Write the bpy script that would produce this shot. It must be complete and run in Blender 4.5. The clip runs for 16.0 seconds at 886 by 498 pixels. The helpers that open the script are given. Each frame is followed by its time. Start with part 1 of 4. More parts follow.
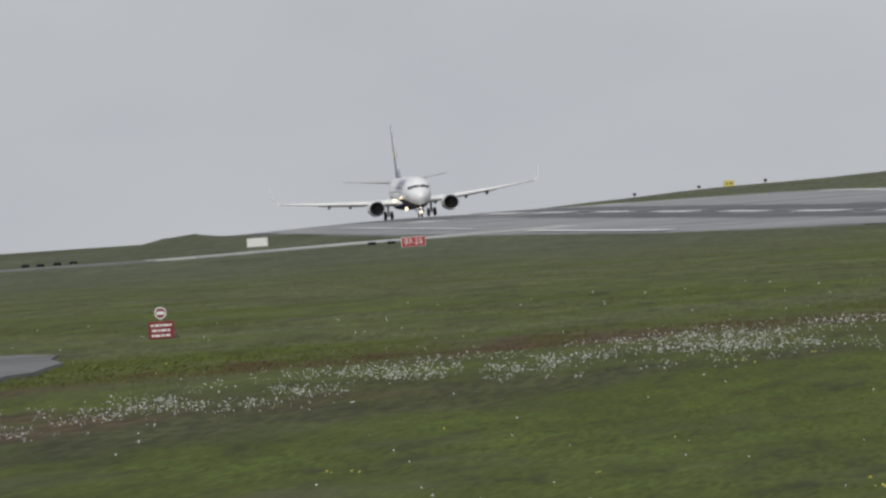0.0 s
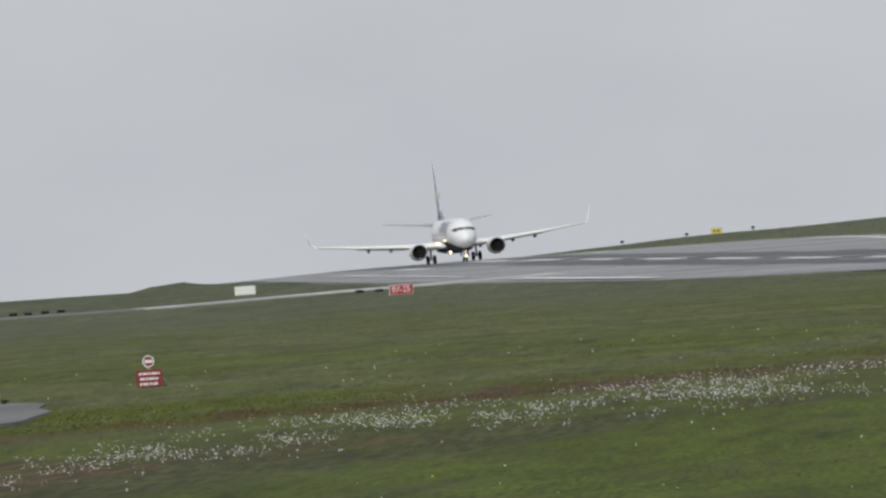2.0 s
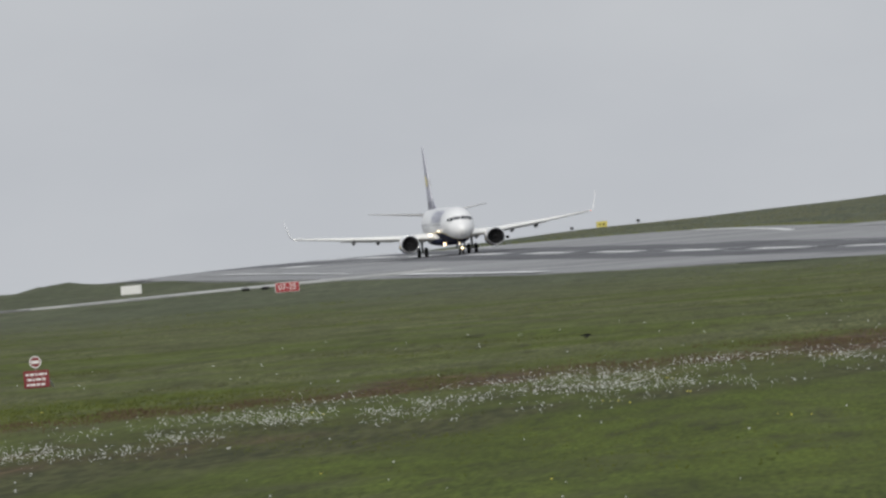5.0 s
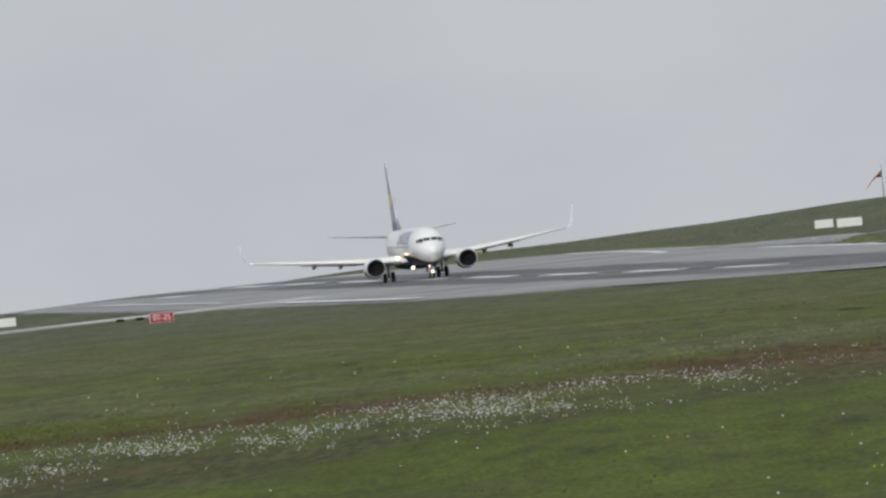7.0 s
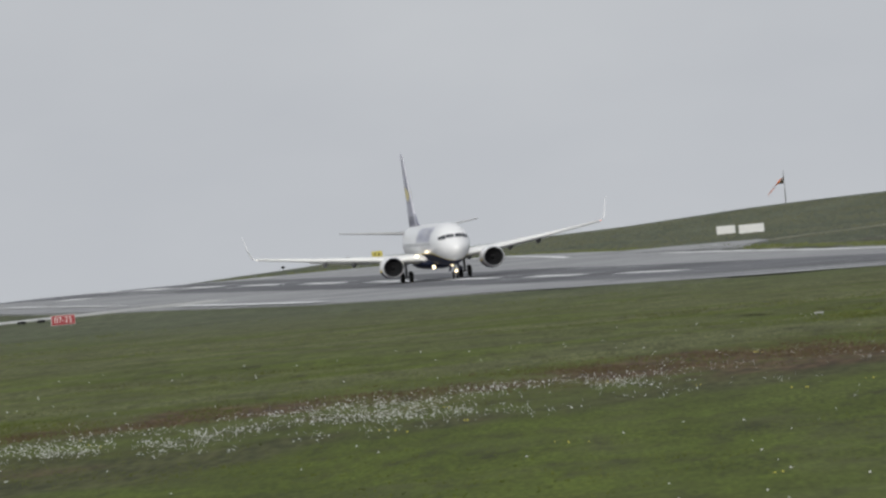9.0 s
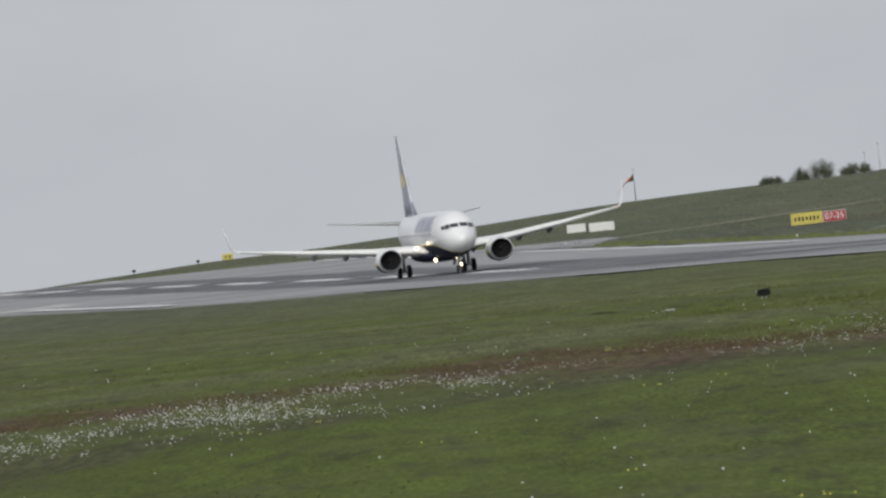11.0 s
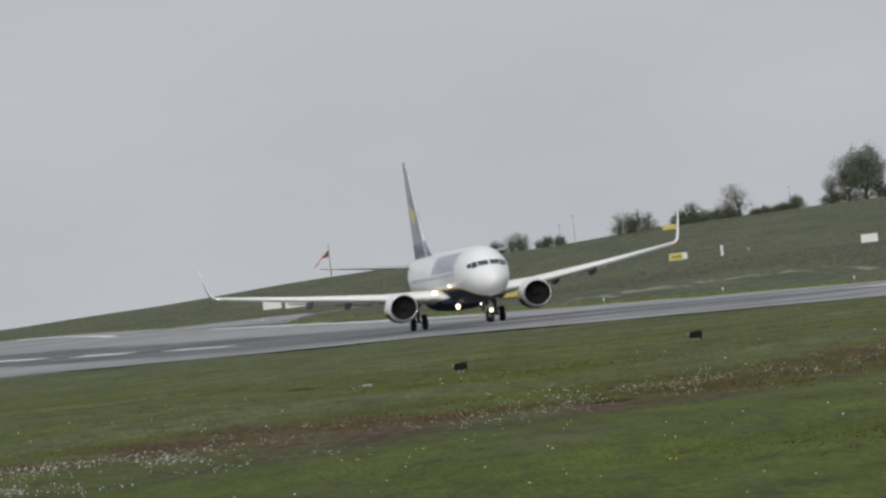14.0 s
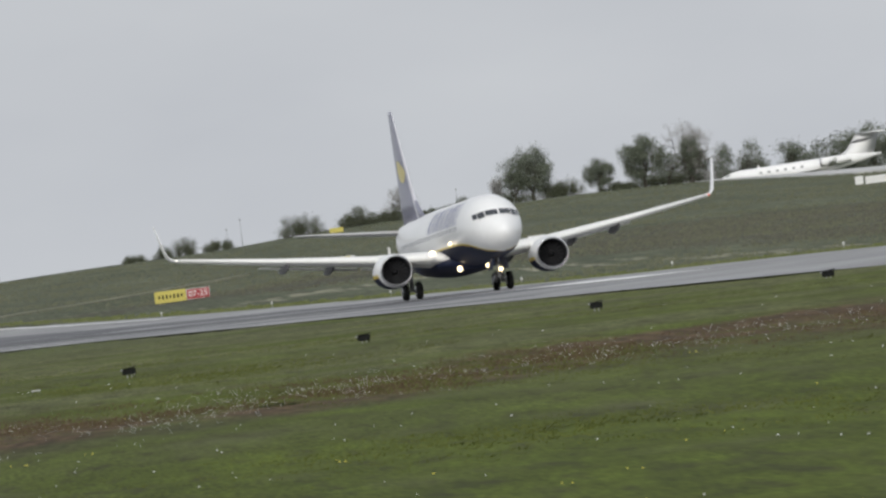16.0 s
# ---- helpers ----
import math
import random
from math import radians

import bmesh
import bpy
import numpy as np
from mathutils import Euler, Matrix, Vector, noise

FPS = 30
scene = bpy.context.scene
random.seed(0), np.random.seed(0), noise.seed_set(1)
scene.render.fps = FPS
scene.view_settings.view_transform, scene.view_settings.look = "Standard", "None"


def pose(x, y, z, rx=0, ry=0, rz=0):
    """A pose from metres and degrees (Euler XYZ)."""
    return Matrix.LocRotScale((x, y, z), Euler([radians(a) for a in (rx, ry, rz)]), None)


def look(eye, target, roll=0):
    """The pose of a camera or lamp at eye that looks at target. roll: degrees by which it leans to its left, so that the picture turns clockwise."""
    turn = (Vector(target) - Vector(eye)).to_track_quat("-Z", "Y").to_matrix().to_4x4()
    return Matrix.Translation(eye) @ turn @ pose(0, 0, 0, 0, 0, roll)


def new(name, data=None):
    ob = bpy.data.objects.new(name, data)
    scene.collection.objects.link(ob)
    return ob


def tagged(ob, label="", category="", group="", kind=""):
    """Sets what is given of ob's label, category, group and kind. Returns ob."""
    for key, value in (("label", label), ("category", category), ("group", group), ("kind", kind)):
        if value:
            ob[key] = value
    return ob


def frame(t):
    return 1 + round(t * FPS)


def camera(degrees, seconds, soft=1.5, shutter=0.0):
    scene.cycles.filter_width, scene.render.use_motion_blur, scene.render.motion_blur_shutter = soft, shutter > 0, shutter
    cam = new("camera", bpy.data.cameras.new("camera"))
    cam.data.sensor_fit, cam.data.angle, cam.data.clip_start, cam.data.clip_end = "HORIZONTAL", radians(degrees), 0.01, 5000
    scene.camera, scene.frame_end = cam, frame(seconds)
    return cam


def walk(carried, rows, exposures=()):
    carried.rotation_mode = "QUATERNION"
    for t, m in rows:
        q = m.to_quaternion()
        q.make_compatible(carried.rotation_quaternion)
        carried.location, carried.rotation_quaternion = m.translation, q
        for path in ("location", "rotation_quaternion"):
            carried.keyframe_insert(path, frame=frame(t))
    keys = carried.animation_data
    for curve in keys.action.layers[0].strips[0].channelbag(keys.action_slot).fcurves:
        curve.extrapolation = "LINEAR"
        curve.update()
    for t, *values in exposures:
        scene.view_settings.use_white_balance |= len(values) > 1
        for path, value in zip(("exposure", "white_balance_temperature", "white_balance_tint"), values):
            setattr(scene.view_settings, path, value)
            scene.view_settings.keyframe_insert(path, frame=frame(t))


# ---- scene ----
EYE = (0.0, 0.0, 11.5)
# seconds, bearing and height of view in degrees, roll
CAM = [
    (0, 4.9349, -0.5938, -4.013),
    (0.5, 4.8439, -0.3872, -3.746),
    (0.6, 4.9121, -0.1008, -3.964),
    (1, 4.9209, -0.0173, -3.974),
    (1.5, 5.0567, -0.3664, -4.068),
    (2, 5.0068, -0.3778, -4.110),
    (2.5, 5.2733, -0.4138, -4.144),
    (3, 5.3186, -0.4157, -4.318),
    (3.5, 5.1505, -0.3038, -4.363),
    (4, 5.5478, -0.2868, -4.493),
    (4.5, 5.3685, -0.1741, -4.326),
    (5, 5.5312, -0.4358, -4.825),
    (5.2, 5.6282, -0.3656, -4.898),
    (7.3, 6.1390, -0.3676, -5.732),
    (7.5, 6.1679, -0.3692, -5.575),
    (8, 6.3600, -0.4382, -5.315),
    (8.5, 6.2534, -0.4964, -5.224),
    (9, 6.5748, -0.3890, -5.392),
    (9.2, 6.7012, -0.6843, -5.590),
    (11.3, 7.3451, -0.4316, -6.102),
    (11.5, 7.4468, -0.4350, -6.122),
    (12, 7.7732, -0.7051, -6.207),
    (12.5, 7.9764, -0.2058, -6.394),
    (13, 7.9009, -0.3966, -6.292),
    (13.1, 7.9584, -0.3682, -6.503),
    (13.5, 8.2776, -0.3937, -6.645),
    (13.8, 8.5256, -0.4049, -6.735),
    (14, 8.6932, -0.2608, -6.809),
    (14.5, 8.9501, -0.3332, -7.048),
    (15, 9.4701, -0.5037, -6.925),
    (15.2, 9.9727, -0.5152, -7.220),
    (15.5, 10.0851, -0.5122, -7.350),
    (16, 10.2163, -0.4320, -7.264),
]


def sight(az, el, roll):
    a, e = radians(az), radians(el)
    way = Vector((math.sin(a) * math.cos(e), math.cos(a) * math.cos(e), math.sin(e)))
    return look(EYE, Vector(EYE) + 100 * way, roll)


cam = camera(4.0825, 16.0, soft=2.6)
walk(cam, [(t, sight(a, e, r)) for t, a, e, r in CAM], [(0, 0.0), (0.5, 0.16), (1, 0.11), (2.5, 0.10), (5, 0.075), (7.5, 0.085), (9, 0.07), (11.5, 0.03), (12, 0.01), (12.5, 0.15), (13, 0.0), (13.5, -0.02), (14.5, 0.01), (15, 0.0), (15.5, 0.09), (16, 0.16)])

# ---- light: an even overcast sky ----
world = bpy.data.worlds.new("sky")
scene.world = world
world.use_nodes = True
wn, wl = world.node_tree.nodes, world.node_tree.links
wn.clear()
w_out, w_bg = wn.new("ShaderNodeOutputWorld"), wn.new("ShaderNodeBackground")
w_sky = wn.new("ShaderNodeTexSky")
w_sky.sky_type, w_sky.sun_disc = "NISHITA", False
w_sky.sun_elevation, w_sky.sun_rotation = radians(26.5), radians(194)
w_scale = wn.new("ShaderNodeMix")
w_scale.data_type, w_scale.blend_type = "RGBA", "MULTIPLY"
w_scale.inputs[0].default_value = 1.0
w_scale.inputs[7].default_value = (0.1, 0.1, 0.1, 1)
w_tc, w_map = wn.new("ShaderNodeTexCoord"), wn.new("ShaderNodeMapping")
w_map.inputs["Scale"].default_value = (26, 26, 60)
w_noise, w_ramp = wn.new("ShaderNodeTexNoise"), wn.new("ShaderNodeValToRGB")
w_noise.inputs["Scale"].default_value, w_noise.inputs["Detail"].default_value = 1.0, 4
w_ramp.color_ramp.elements[0].position, w_ramp.color_ramp.elements[1].position = 0.25, 0.75
w_ramp.color_ramp.elements[0].color = (0.456, 0.478, 0.520, 1)
w_ramp.color_ramp.elements[1].color = (0.517, 0.538, 0.572, 1)
w_mix = wn.new("ShaderNodeMix")
w_mix.data_type = "RGBA"
w_mix.inputs[0].default_value = 0.95
wl.new(w_tc.outputs["Generated"], w_map.inputs["Vector"])
wl.new(w_map.outputs["Vector"], w_noise.inputs["Vector"])
wl.new(w_noise.outputs["Fac"], w_ramp.inputs["Fac"])
wl.new(w_sky.outputs["Color"], w_scale.inputs[6])
wl.new(w_scale.outputs[2], w_mix.inputs[6])
wl.new(w_ramp.outputs["Color"], w_mix.inputs[7])
wl.new(w_mix.outputs[2], w_bg.inputs["Color"])
wl.new(w_bg.outputs["Background"], w_out.inputs["Surface"])
sun = new("sun", bpy.data.lights.new("sun", "SUN"))
sun.data.energy, sun.data.angle, sun.data.color = 1.85, radians(25), (1.0, 0.97, 0.92)
sun.matrix_world = look((-250, -1000, 515), (0, 0, 0))


# ---- materials ----
def material(name, colour, rough=0.6, metal=0.0, vary=0.15, scale=8.0, bump=0.0, second=None, glow=0.0, big=None, spec=0.5, coat=0.0):
    """Principled paint with noise at two scales: colour to second by the grain, then lightness by a broad stain."""
    m = bpy.data.materials.new(name)
    m.use_nodes = True
    n, l = m.node_tree.nodes, m.node_tree.links
    b = n["Principled BSDF"]
    b.inputs["Roughness"].default_value, b.inputs["Metallic"].default_value = rough, metal
    b.inputs["Specular IOR Level"].default_value = spec
    b.inputs["Coat Weight"].default_value = coat
    tc = n.new("ShaderNodeTexCoord")
    fine, broad = n.new("ShaderNodeTexNoise"), n.new("ShaderNodeTexNoise")
    fine.inputs["Scale"].default_value, fine.inputs["Detail"].default_value = scale, 5
    broad.inputs["Scale"].default_value, broad.inputs["Detail"].default_value = big or scale / 11, 3
    for x in (fine, broad):
        l.new(tc.outputs["Object"], x.inputs["Vector"])
    mix = n.new("ShaderNodeMix")
    mix.data_type = "RGBA"
    mix.inputs[6].default_value = (*colour, 1)
    mix.inputs[7].default_value = (*(second or [c * (1 - vary) for c in colour]), 1)
    ramp = n.new("ShaderNodeValToRGB")
    ramp.color_ramp.elements[0].position, ramp.color_ramp.elements[1].position = 0.35, 0.65
    l.new(fine.outputs["Fac"], ramp.inputs["Fac"])
    l.new(ramp.outputs["Color"], mix.inputs[0])
    hsv = n.new("ShaderNodeHueSaturation")
    mr = n.new("ShaderNodeMapRange")
    mr.inputs[1].default_value, mr.inputs[2].default_value = 0.3, 0.7
    mr.inputs[3].default_value, mr.inputs[4].default_value = 1 - vary, 1 + vary
    l.new(broad.outputs["Fac"], mr.inputs[0])
    l.new(mr.outputs[0], hsv.inputs["Value"])
    l.new(mix.outputs[2], hsv.inputs["Color"])
    l.new(hsv.outputs["Color"], b.inputs["Base Color"])
    if bump:
        bp = n.new("ShaderNodeBump")
        bp.inputs["Strength"].default_value, bp.inputs["Distance"].default_value = bump, 0.05
        l.new(fine.outputs["Fac"], bp.inputs["Height"])
        l.new(bp.outputs["Normal"], b.inputs["Normal"])
    if glow:
        b.inputs["Emission Color"].default_value, b.inputs["Emission Strength"].default_value = (*colour, 1), glow
    return m


WHITE = material("white_aircraft_paint", (0.90, 0.90, 0.89), 0.35, vary=0.03, scale=3, coat=0.3)
NAVY = material("navy_aircraft_paint", (0.012, 0.018, 0.050), 0.6, vary=0.15, scale=3, spec=0.25)
YELLOW = material("yellow_aircraft_paint", (0.75, 0.55, 0.06), 0.4, vary=0.08, scale=3)
EMBLEM = material("pale_yellow_emblem", (0.70, 0.60, 0.24), 0.4, vary=0.1, scale=3)
BLUE = material("blue_lettering_paint", (0.16, 0.175, 0.35), 0.4, vary=0.1, scale=3)
FINBLUE = material("blue_tail_paint", (0.23, 0.23, 0.31), 0.35, vary=0.12, scale=2, coat=0.3)
WINGGREY = material("light_grey_wing_paint", (0.88, 0.88, 0.85), 0.5, vary=0.05, scale=2)
FINEDGE = material("grey_leading_edge", (0.62, 0.62, 0.66), 0.4, vary=0.08, scale=3)
TAILGREY = material("grey_tailplane_paint", (0.58, 0.58, 0.58), 0.5, vary=0.06, scale=3)
STEEL = material("bare_metal", (0.55, 0.55, 0.56), 0.3, 0.9, vary=0.1, scale=6)
DARK = material("dark_cavity", (0.012, 0.012, 0.014), 0.6, vary=0.3, scale=6)
RUBBER = material("tyre_rubber", (0.018, 0.018, 0.018), 0.8, vary=0.3, scale=10)
GLASS = material("cockpit_glass", (0.045, 0.05, 0.058), 0.12, vary=0.1, scale=4)
CABINGLASS = material("cabin_window_glass", (0.17, 0.175, 0.19), 0.15, vary=0.15, scale=4)
LAMPGLINT = material("lamp_and_glint", (1.0, 0.80, 0.50), 0.3, vary=0.02, scale=3, glow=3.2)
NAVLAMP = material("wingtip_light", (1.0, 0.95, 0.85), 0.3, vary=0.02, scale=3, glow=0.8)
REDLAMP = material("red_tip_light", (0.9, 0.16, 0.09), 0.3, vary=0.02, scale=3, glow=0.25)


# ---- builders ----
def mesh_of(name, bm, *mats, smooth=True):
    me = bpy.data.meshes.new(name)
    bm.normal_update()
    bm.to_mesh(me)
    bm.free()
    for m in mats:
        me.materials.append(m)
    if smooth:
        for p in me.polygons:
            p.use_smooth = True
    return me


def part(name, bm, mat, parent, label="", smooth=True):
    ob = new(name, mesh_of(name, bm, mat, smooth=smooth))
    ob.parent = parent
    return tagged(ob, label)


def thing(name, bm, mat, label, category, group="", kind="", smooth=False):
    return tagged(new(name, mesh_of(name, bm, mat, smooth=smooth)), label, category, group, kind)


def box(bm, x0, x1, y0, y1, z0, z1, m=None):
    vs = [bm.verts.new((x, y, z)) for z in (z0, z1) for y in (y0, y1) for x in (x0, x1)]
    for f in ((0, 2, 3, 1), (4, 5, 7, 6), (0, 1, 5, 4), (2, 6, 7, 3), (0, 4, 6, 2), (1, 3, 7, 5)):
        bm.faces.new([vs[i] for i in f])
    if m is not None:
        bmesh.ops.transform(bm, matrix=m, verts=vs)
    return bm


def rod(bm, a, b, r0, r1=None, n=10):
    a, b = Vector(a), Vector(b)
    q = (b - a).to_track_quat("Z", "Y")
    rings = []
    for p, r in ((a, r0), (b, r1 if r1 is not None else r0)):
        rings.append([bm.verts.new(p + q @ Vector((r * math.cos(2 * math.pi * i / n), r * math.sin(2 * math.pi * i / n), 0))) for i in range(n)])
    for i in range(n):
        bm.faces.new((rings[0][i], rings[0][(i + 1) % n], rings[1][(i + 1) % n], rings[1][i]))
    bm.faces.new(rings[0][::-1])
    bm.faces.new(rings[1])
    return bm


def skin(bm, rings, closed=True, cap0=True, cap1=True, pick=None):
    """Joins rings of points by quads; pick(i, j) says which quads to keep."""
    vs = [[bm.verts.new(p) for p in r] for r in rings]
    n = len(vs[0])
    for i in range(len(vs) - 1):
        for j in range(n if closed else n - 1):
            if pick is None or pick(i, j):
                bm.faces.new((vs[i][j], vs[i][(j + 1) % n], vs[i + 1][(j + 1) % n], vs[i + 1][j]))
    if pick is None and cap0:
        bm.faces.new(vs[0][::-1])
    if pick is None and cap1:
        bm.faces.new(vs[-1])
    loose = [v for v in bm.verts if not v.link_faces]
    bmesh.ops.delete(bm, geom=loose, context="VERTS")
    bmesh.ops.recalc_face_normals(bm, faces=bm.faces)
    return bm


# ---- the lie of the land ----
KNOTS = ((-300, 9.8), (0, 9.8), (70, 8.0), (150, 6.1), (240, 5.3), (350, 5.0), (450, 4.7), (530, 4.25), (620, 3.65), (700, 3.08), (758, 2.70), (826, 2.14), (893, 1.65),
         (958, 1.17), (1021, 0.855), (1142, 0.458), (1255, 0.225), (1361, 0.03), (1460, -0.22), (1551, -0.573), (1635, -1.18), (1720, -1.95), (1800, -2.85),
         (1880, -4.1), (1960, -6.0), (2100, -13), (2400, -45), (2900, -80), (5200, -120))
RUN_X, RUN_HALF = 137.2, 22.7
# far edge of the paved shoulder along the runway
SHOULDER = ((930, 160.0), (1000, 161.5), (1060, 163.5), (1250, 171.3), (1330, 175.6), (1400, 178), (1480, 180), (1560, 177), (1660, 162))
# height of the far ridge by bearing, two kilometres off
RIDGE = ((3.0, -5.4), (4.2, -4.6), (5.2, -4.1), (6.14, -2.6), (7.0, -1.7), (7.6, -0.9), (8.2, 0.1), (8.8, 0.4), (9.24, 0.8), (9.7, 1.6), (10.5, 2.35), (11.0, 2.4), (11.4, 2.1), (11.65, 1.6), (12.3, 0.3), (13, 0), (60, 0))


def curve_at(knots, x):
    k = 0
    while k < len(knots) - 2 and x > knots[k + 1][0]:
        k += 1
    (x0, y0), (x1, y1) = knots[k], knots[k + 1]
    x = min(max(x, knots[0][0]), knots[-1][0])
    s = (y1 - y0) / (x1 - x0)
    s0 = s if k == 0 else 0.5 * (s + (y0 - knots[k - 1][1]) / (x0 - knots[k - 1][0]))
    s1 = s if k == len(knots) - 2 else 0.5 * (s + (knots[k + 2][1] - y1) / (knots[k + 2][0] - x1))
    h, t = x1 - x0, (x - x0) / (x1 - x0)
    return y0 * (1 + 2 * t) * (1 - t) ** 2 + h * s0 * t * (1 - t) ** 2 + y1 * t * t * (3 - 2 * t) + h * s1 * t * t * (t - 1)


def ease(t):
    t = min(max(t, 0.0), 1.0)
    return t * t * (3 - 2 * t)


def runway_z(y, x=RUN_X):
    """The runway's long profile; its far half falls away a little at the near end, its near half towards the brow."""
    return curve_at(KNOTS, y) - 0.012 * min(max(x - RUN_X, 0), 24) * ease((980 - y) / 160) - 0.030 * min(max(RUN_X - x, 0), 24) * ease((y - 1360) / 170)


def ground_z(x, y):
    """Height of the airfield: level with the runway on its near side, a gentle hill beyond it, and a valley past the brow."""
    d = math.hypot(x, y)
    z = runway_z(y, x if y > 300 else RUN_X)
    if y > 1400 and x < RUN_X - RUN_HALF:
        z -= 0.95 * ease((RUN_X - RUN_HALF - x) / 12) * ease((y - 1450) / 250)
        # a low mound stands on the brow beside the runway
        z += 0.92 * math.exp(-((math.degrees(math.atan2(x, y)) - 3.74) / 0.14) ** 2) * ease((y - 1560) / 120) * ease((1900 - y) / 120)
    if x > RUN_X + 24 and y > 100:
        az = math.degrees(math.atan2(x, y))
        de = (RUN_X + 24) / math.sin(radians(max(az, 0.5)))
        if de < 1850:
            ze, zr = runway_z(de * math.cos(radians(az)), x), curve_at(RIDGE, az)
            t = (d - de) / (2000 - de)
            z = ze + (zr - ze) * (t if t < 1 else 1)
            # a shallow hollow runs behind the verge at the near end
            z -= 0.34 * ease((980 - de * math.cos(radians(az))) / 160) * max(0, 1 - t) * ease((d - de) / 60)
        if d > 2010:
            z = curve_at(RIDGE, az) - 0.05 * min(d - 2010, 100) - 0.1 * max(0, min(d, 2900) - 2110) - 0.01 * max(0, d - 2900)
    if z < -130:
        z = -130
    return z


# ---- ground ----
def ground_material():
    m = bpy.data.materials.new("rough_grass")
    m.use_nodes = True
    n, l = m.node_tree.nodes, m.node_tree.links
    b = n["Principled BSDF"]
    b.inputs["Roughness"].default_value, b.inputs["Specular IOR Level"].default_value = 0.9, 0.1
    tc = n.new("ShaderNodeTexCoord")

    def noise_at(sx, sy, detail):
        mp, t = n.new("ShaderNodeMapping"), n.new("ShaderNodeTexNoise")
        # the grain runs with the wind, a little east of north
        mp.vector_type = "TEXTURE"
        mp.inputs["Rotation"].default_value = (0, 0, radians(-7.5))
        mp.inputs["Scale"].default_value = (1 / sx, 1 / sy, 1)
        t.inputs["Scale"].default_value, t.inputs["Detail"].default_value = 1, detail
        l.new(tc.outputs["Object"], mp.inputs["Vector"])
        l.new(mp.outputs["Vector"], t.inputs["Vector"])
        return t.outputs["Fac"]

    def mixed(fac, a, c, lo, hi):
        r, x = n.new("ShaderNodeMapRange"), n.new("ShaderNodeMix")
        r.inputs[1].default_value, r.inputs[2].default_value = lo, hi
        x.data_type = "RGBA"
        l.new(fac, r.inputs[0])
        l.new(r.outputs[0], x.inputs[0])
        for socket, v in ((6, a), (7, c)):
            if isinstance(v, tuple):
                x.inputs[socket].default_value = (*v, 1)
            else:
                l.new(v, x.inputs[socket])
        return x.outputs[2]

    def mask(name):
        a = n.new("ShaderNodeAttribute")
        a.attribute_name = name
        return a.outputs["Fac"]

    def times(a, c):
        x = n.new("ShaderNodeMath")
        x.operation = "MULTIPLY"
        l.new(a, x.inputs[0])
        l.new(c, x.inputs[1])
        return x.outputs[0]

    # grass tones by distance, haze mixed into the farther one
    lean = mixed(noise_at(7.0, 0.34, 6), (0.074, 0.082, 0.031), (0.160, 0.168, 0.070), 0.34, 0.66)
    rich = mixed(noise_at(8.0, 0.45, 6), (0.052, 0.071, 0.010), (0.108, 0.137, 0.020), 0.34, 0.66)
    tuft = mixed(mask("near_tone"), lean, rich, 0.0, 1.0)
    moss = mixed(noise_at(9.0, 0.50, 6), (0.060, 0.082, 0.010), (0.109, 0.138, 0.019), 0.34, 0.66)
    patch = mixed(noise_at(0.30, 0.050, 6), tuft, (0.098, 0.104, 0.044), 0.50, 0.72)
    green = mixed(noise_at(0.07, 0.050, 5), patch, moss, 0.46, 0.64)
    dark = mixed(noise_at(1.2, 0.11, 8), green, (0.052, 0.057, 0.021), 0.53, 0.75)
    # heath and straw on the unmown hill, greyed and blued to hold distance haze
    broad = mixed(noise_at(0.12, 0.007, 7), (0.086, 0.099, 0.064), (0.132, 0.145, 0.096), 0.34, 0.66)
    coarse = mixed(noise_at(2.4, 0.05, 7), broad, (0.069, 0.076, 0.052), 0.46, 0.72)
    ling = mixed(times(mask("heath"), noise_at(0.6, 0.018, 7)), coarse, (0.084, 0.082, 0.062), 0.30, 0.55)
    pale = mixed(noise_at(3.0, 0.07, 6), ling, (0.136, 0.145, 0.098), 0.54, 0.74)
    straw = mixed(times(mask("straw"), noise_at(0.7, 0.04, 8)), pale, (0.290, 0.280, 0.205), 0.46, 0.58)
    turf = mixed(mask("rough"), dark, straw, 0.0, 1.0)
    sour = mixed(noise_at(3.2, 0.25, 7), (0.046, 0.052, 0.019), (0.094, 0.096, 0.038), 0.36, 0.64)
    olive = mixed(times(mask("olive"), noise_at(0.35, 0.06, 7)), turf, sour, 0.30, 0.66)
    bare = mixed(noise_at(2.2, 0.22, 7), (0.056, 0.040, 0.024), (0.138, 0.092, 0.052), 0.36, 0.66)
    soil = times(mask("soil"), noise_at(0.40, 0.06, 9))
    dry = mixed(soil, olive, bare, 0.27, 0.52)
    # lighter and darker stands of grass at three sizes
    tone = dry
    for sx, sy, spread in ((0.95, 0.13, 0.17), (0.28, 0.055, 0.19), (5.0, 0.50, 0.15)):
        hsv, mr = n.new("ShaderNodeHueSaturation"), n.new("ShaderNodeMapRange")
        mr.inputs[1].default_value, mr.inputs[2].default_value = 0.3, 0.7
        mr.inputs[3].default_value, mr.inputs[4].default_value = 1 - spread, 1 + spread * 0.9
        l.new(noise_at(sx, sy, 5), mr.inputs[0])
        l.new(mr.outputs[0], hsv.inputs["Value"])
        l.new(tone, hsv.inputs["Color"])
        tone = hsv.outputs["Color"]
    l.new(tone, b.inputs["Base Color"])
    return m


GRASS = ground_material()
ASPHALT = material("wet_grey_asphalt", (0.345, 0.347, 0.347), 0.8, vary=0.2, scale=0.35, second=(0.27, 0.272, 0.274), big=0.03, bump=0.0, spec=0.2)
PAINT = material("worn_white_runway_paint", (0.86, 0.86, 0.84), 0.6, vary=0.08, scale=0.8, second=(0.76, 0.76, 0.75))

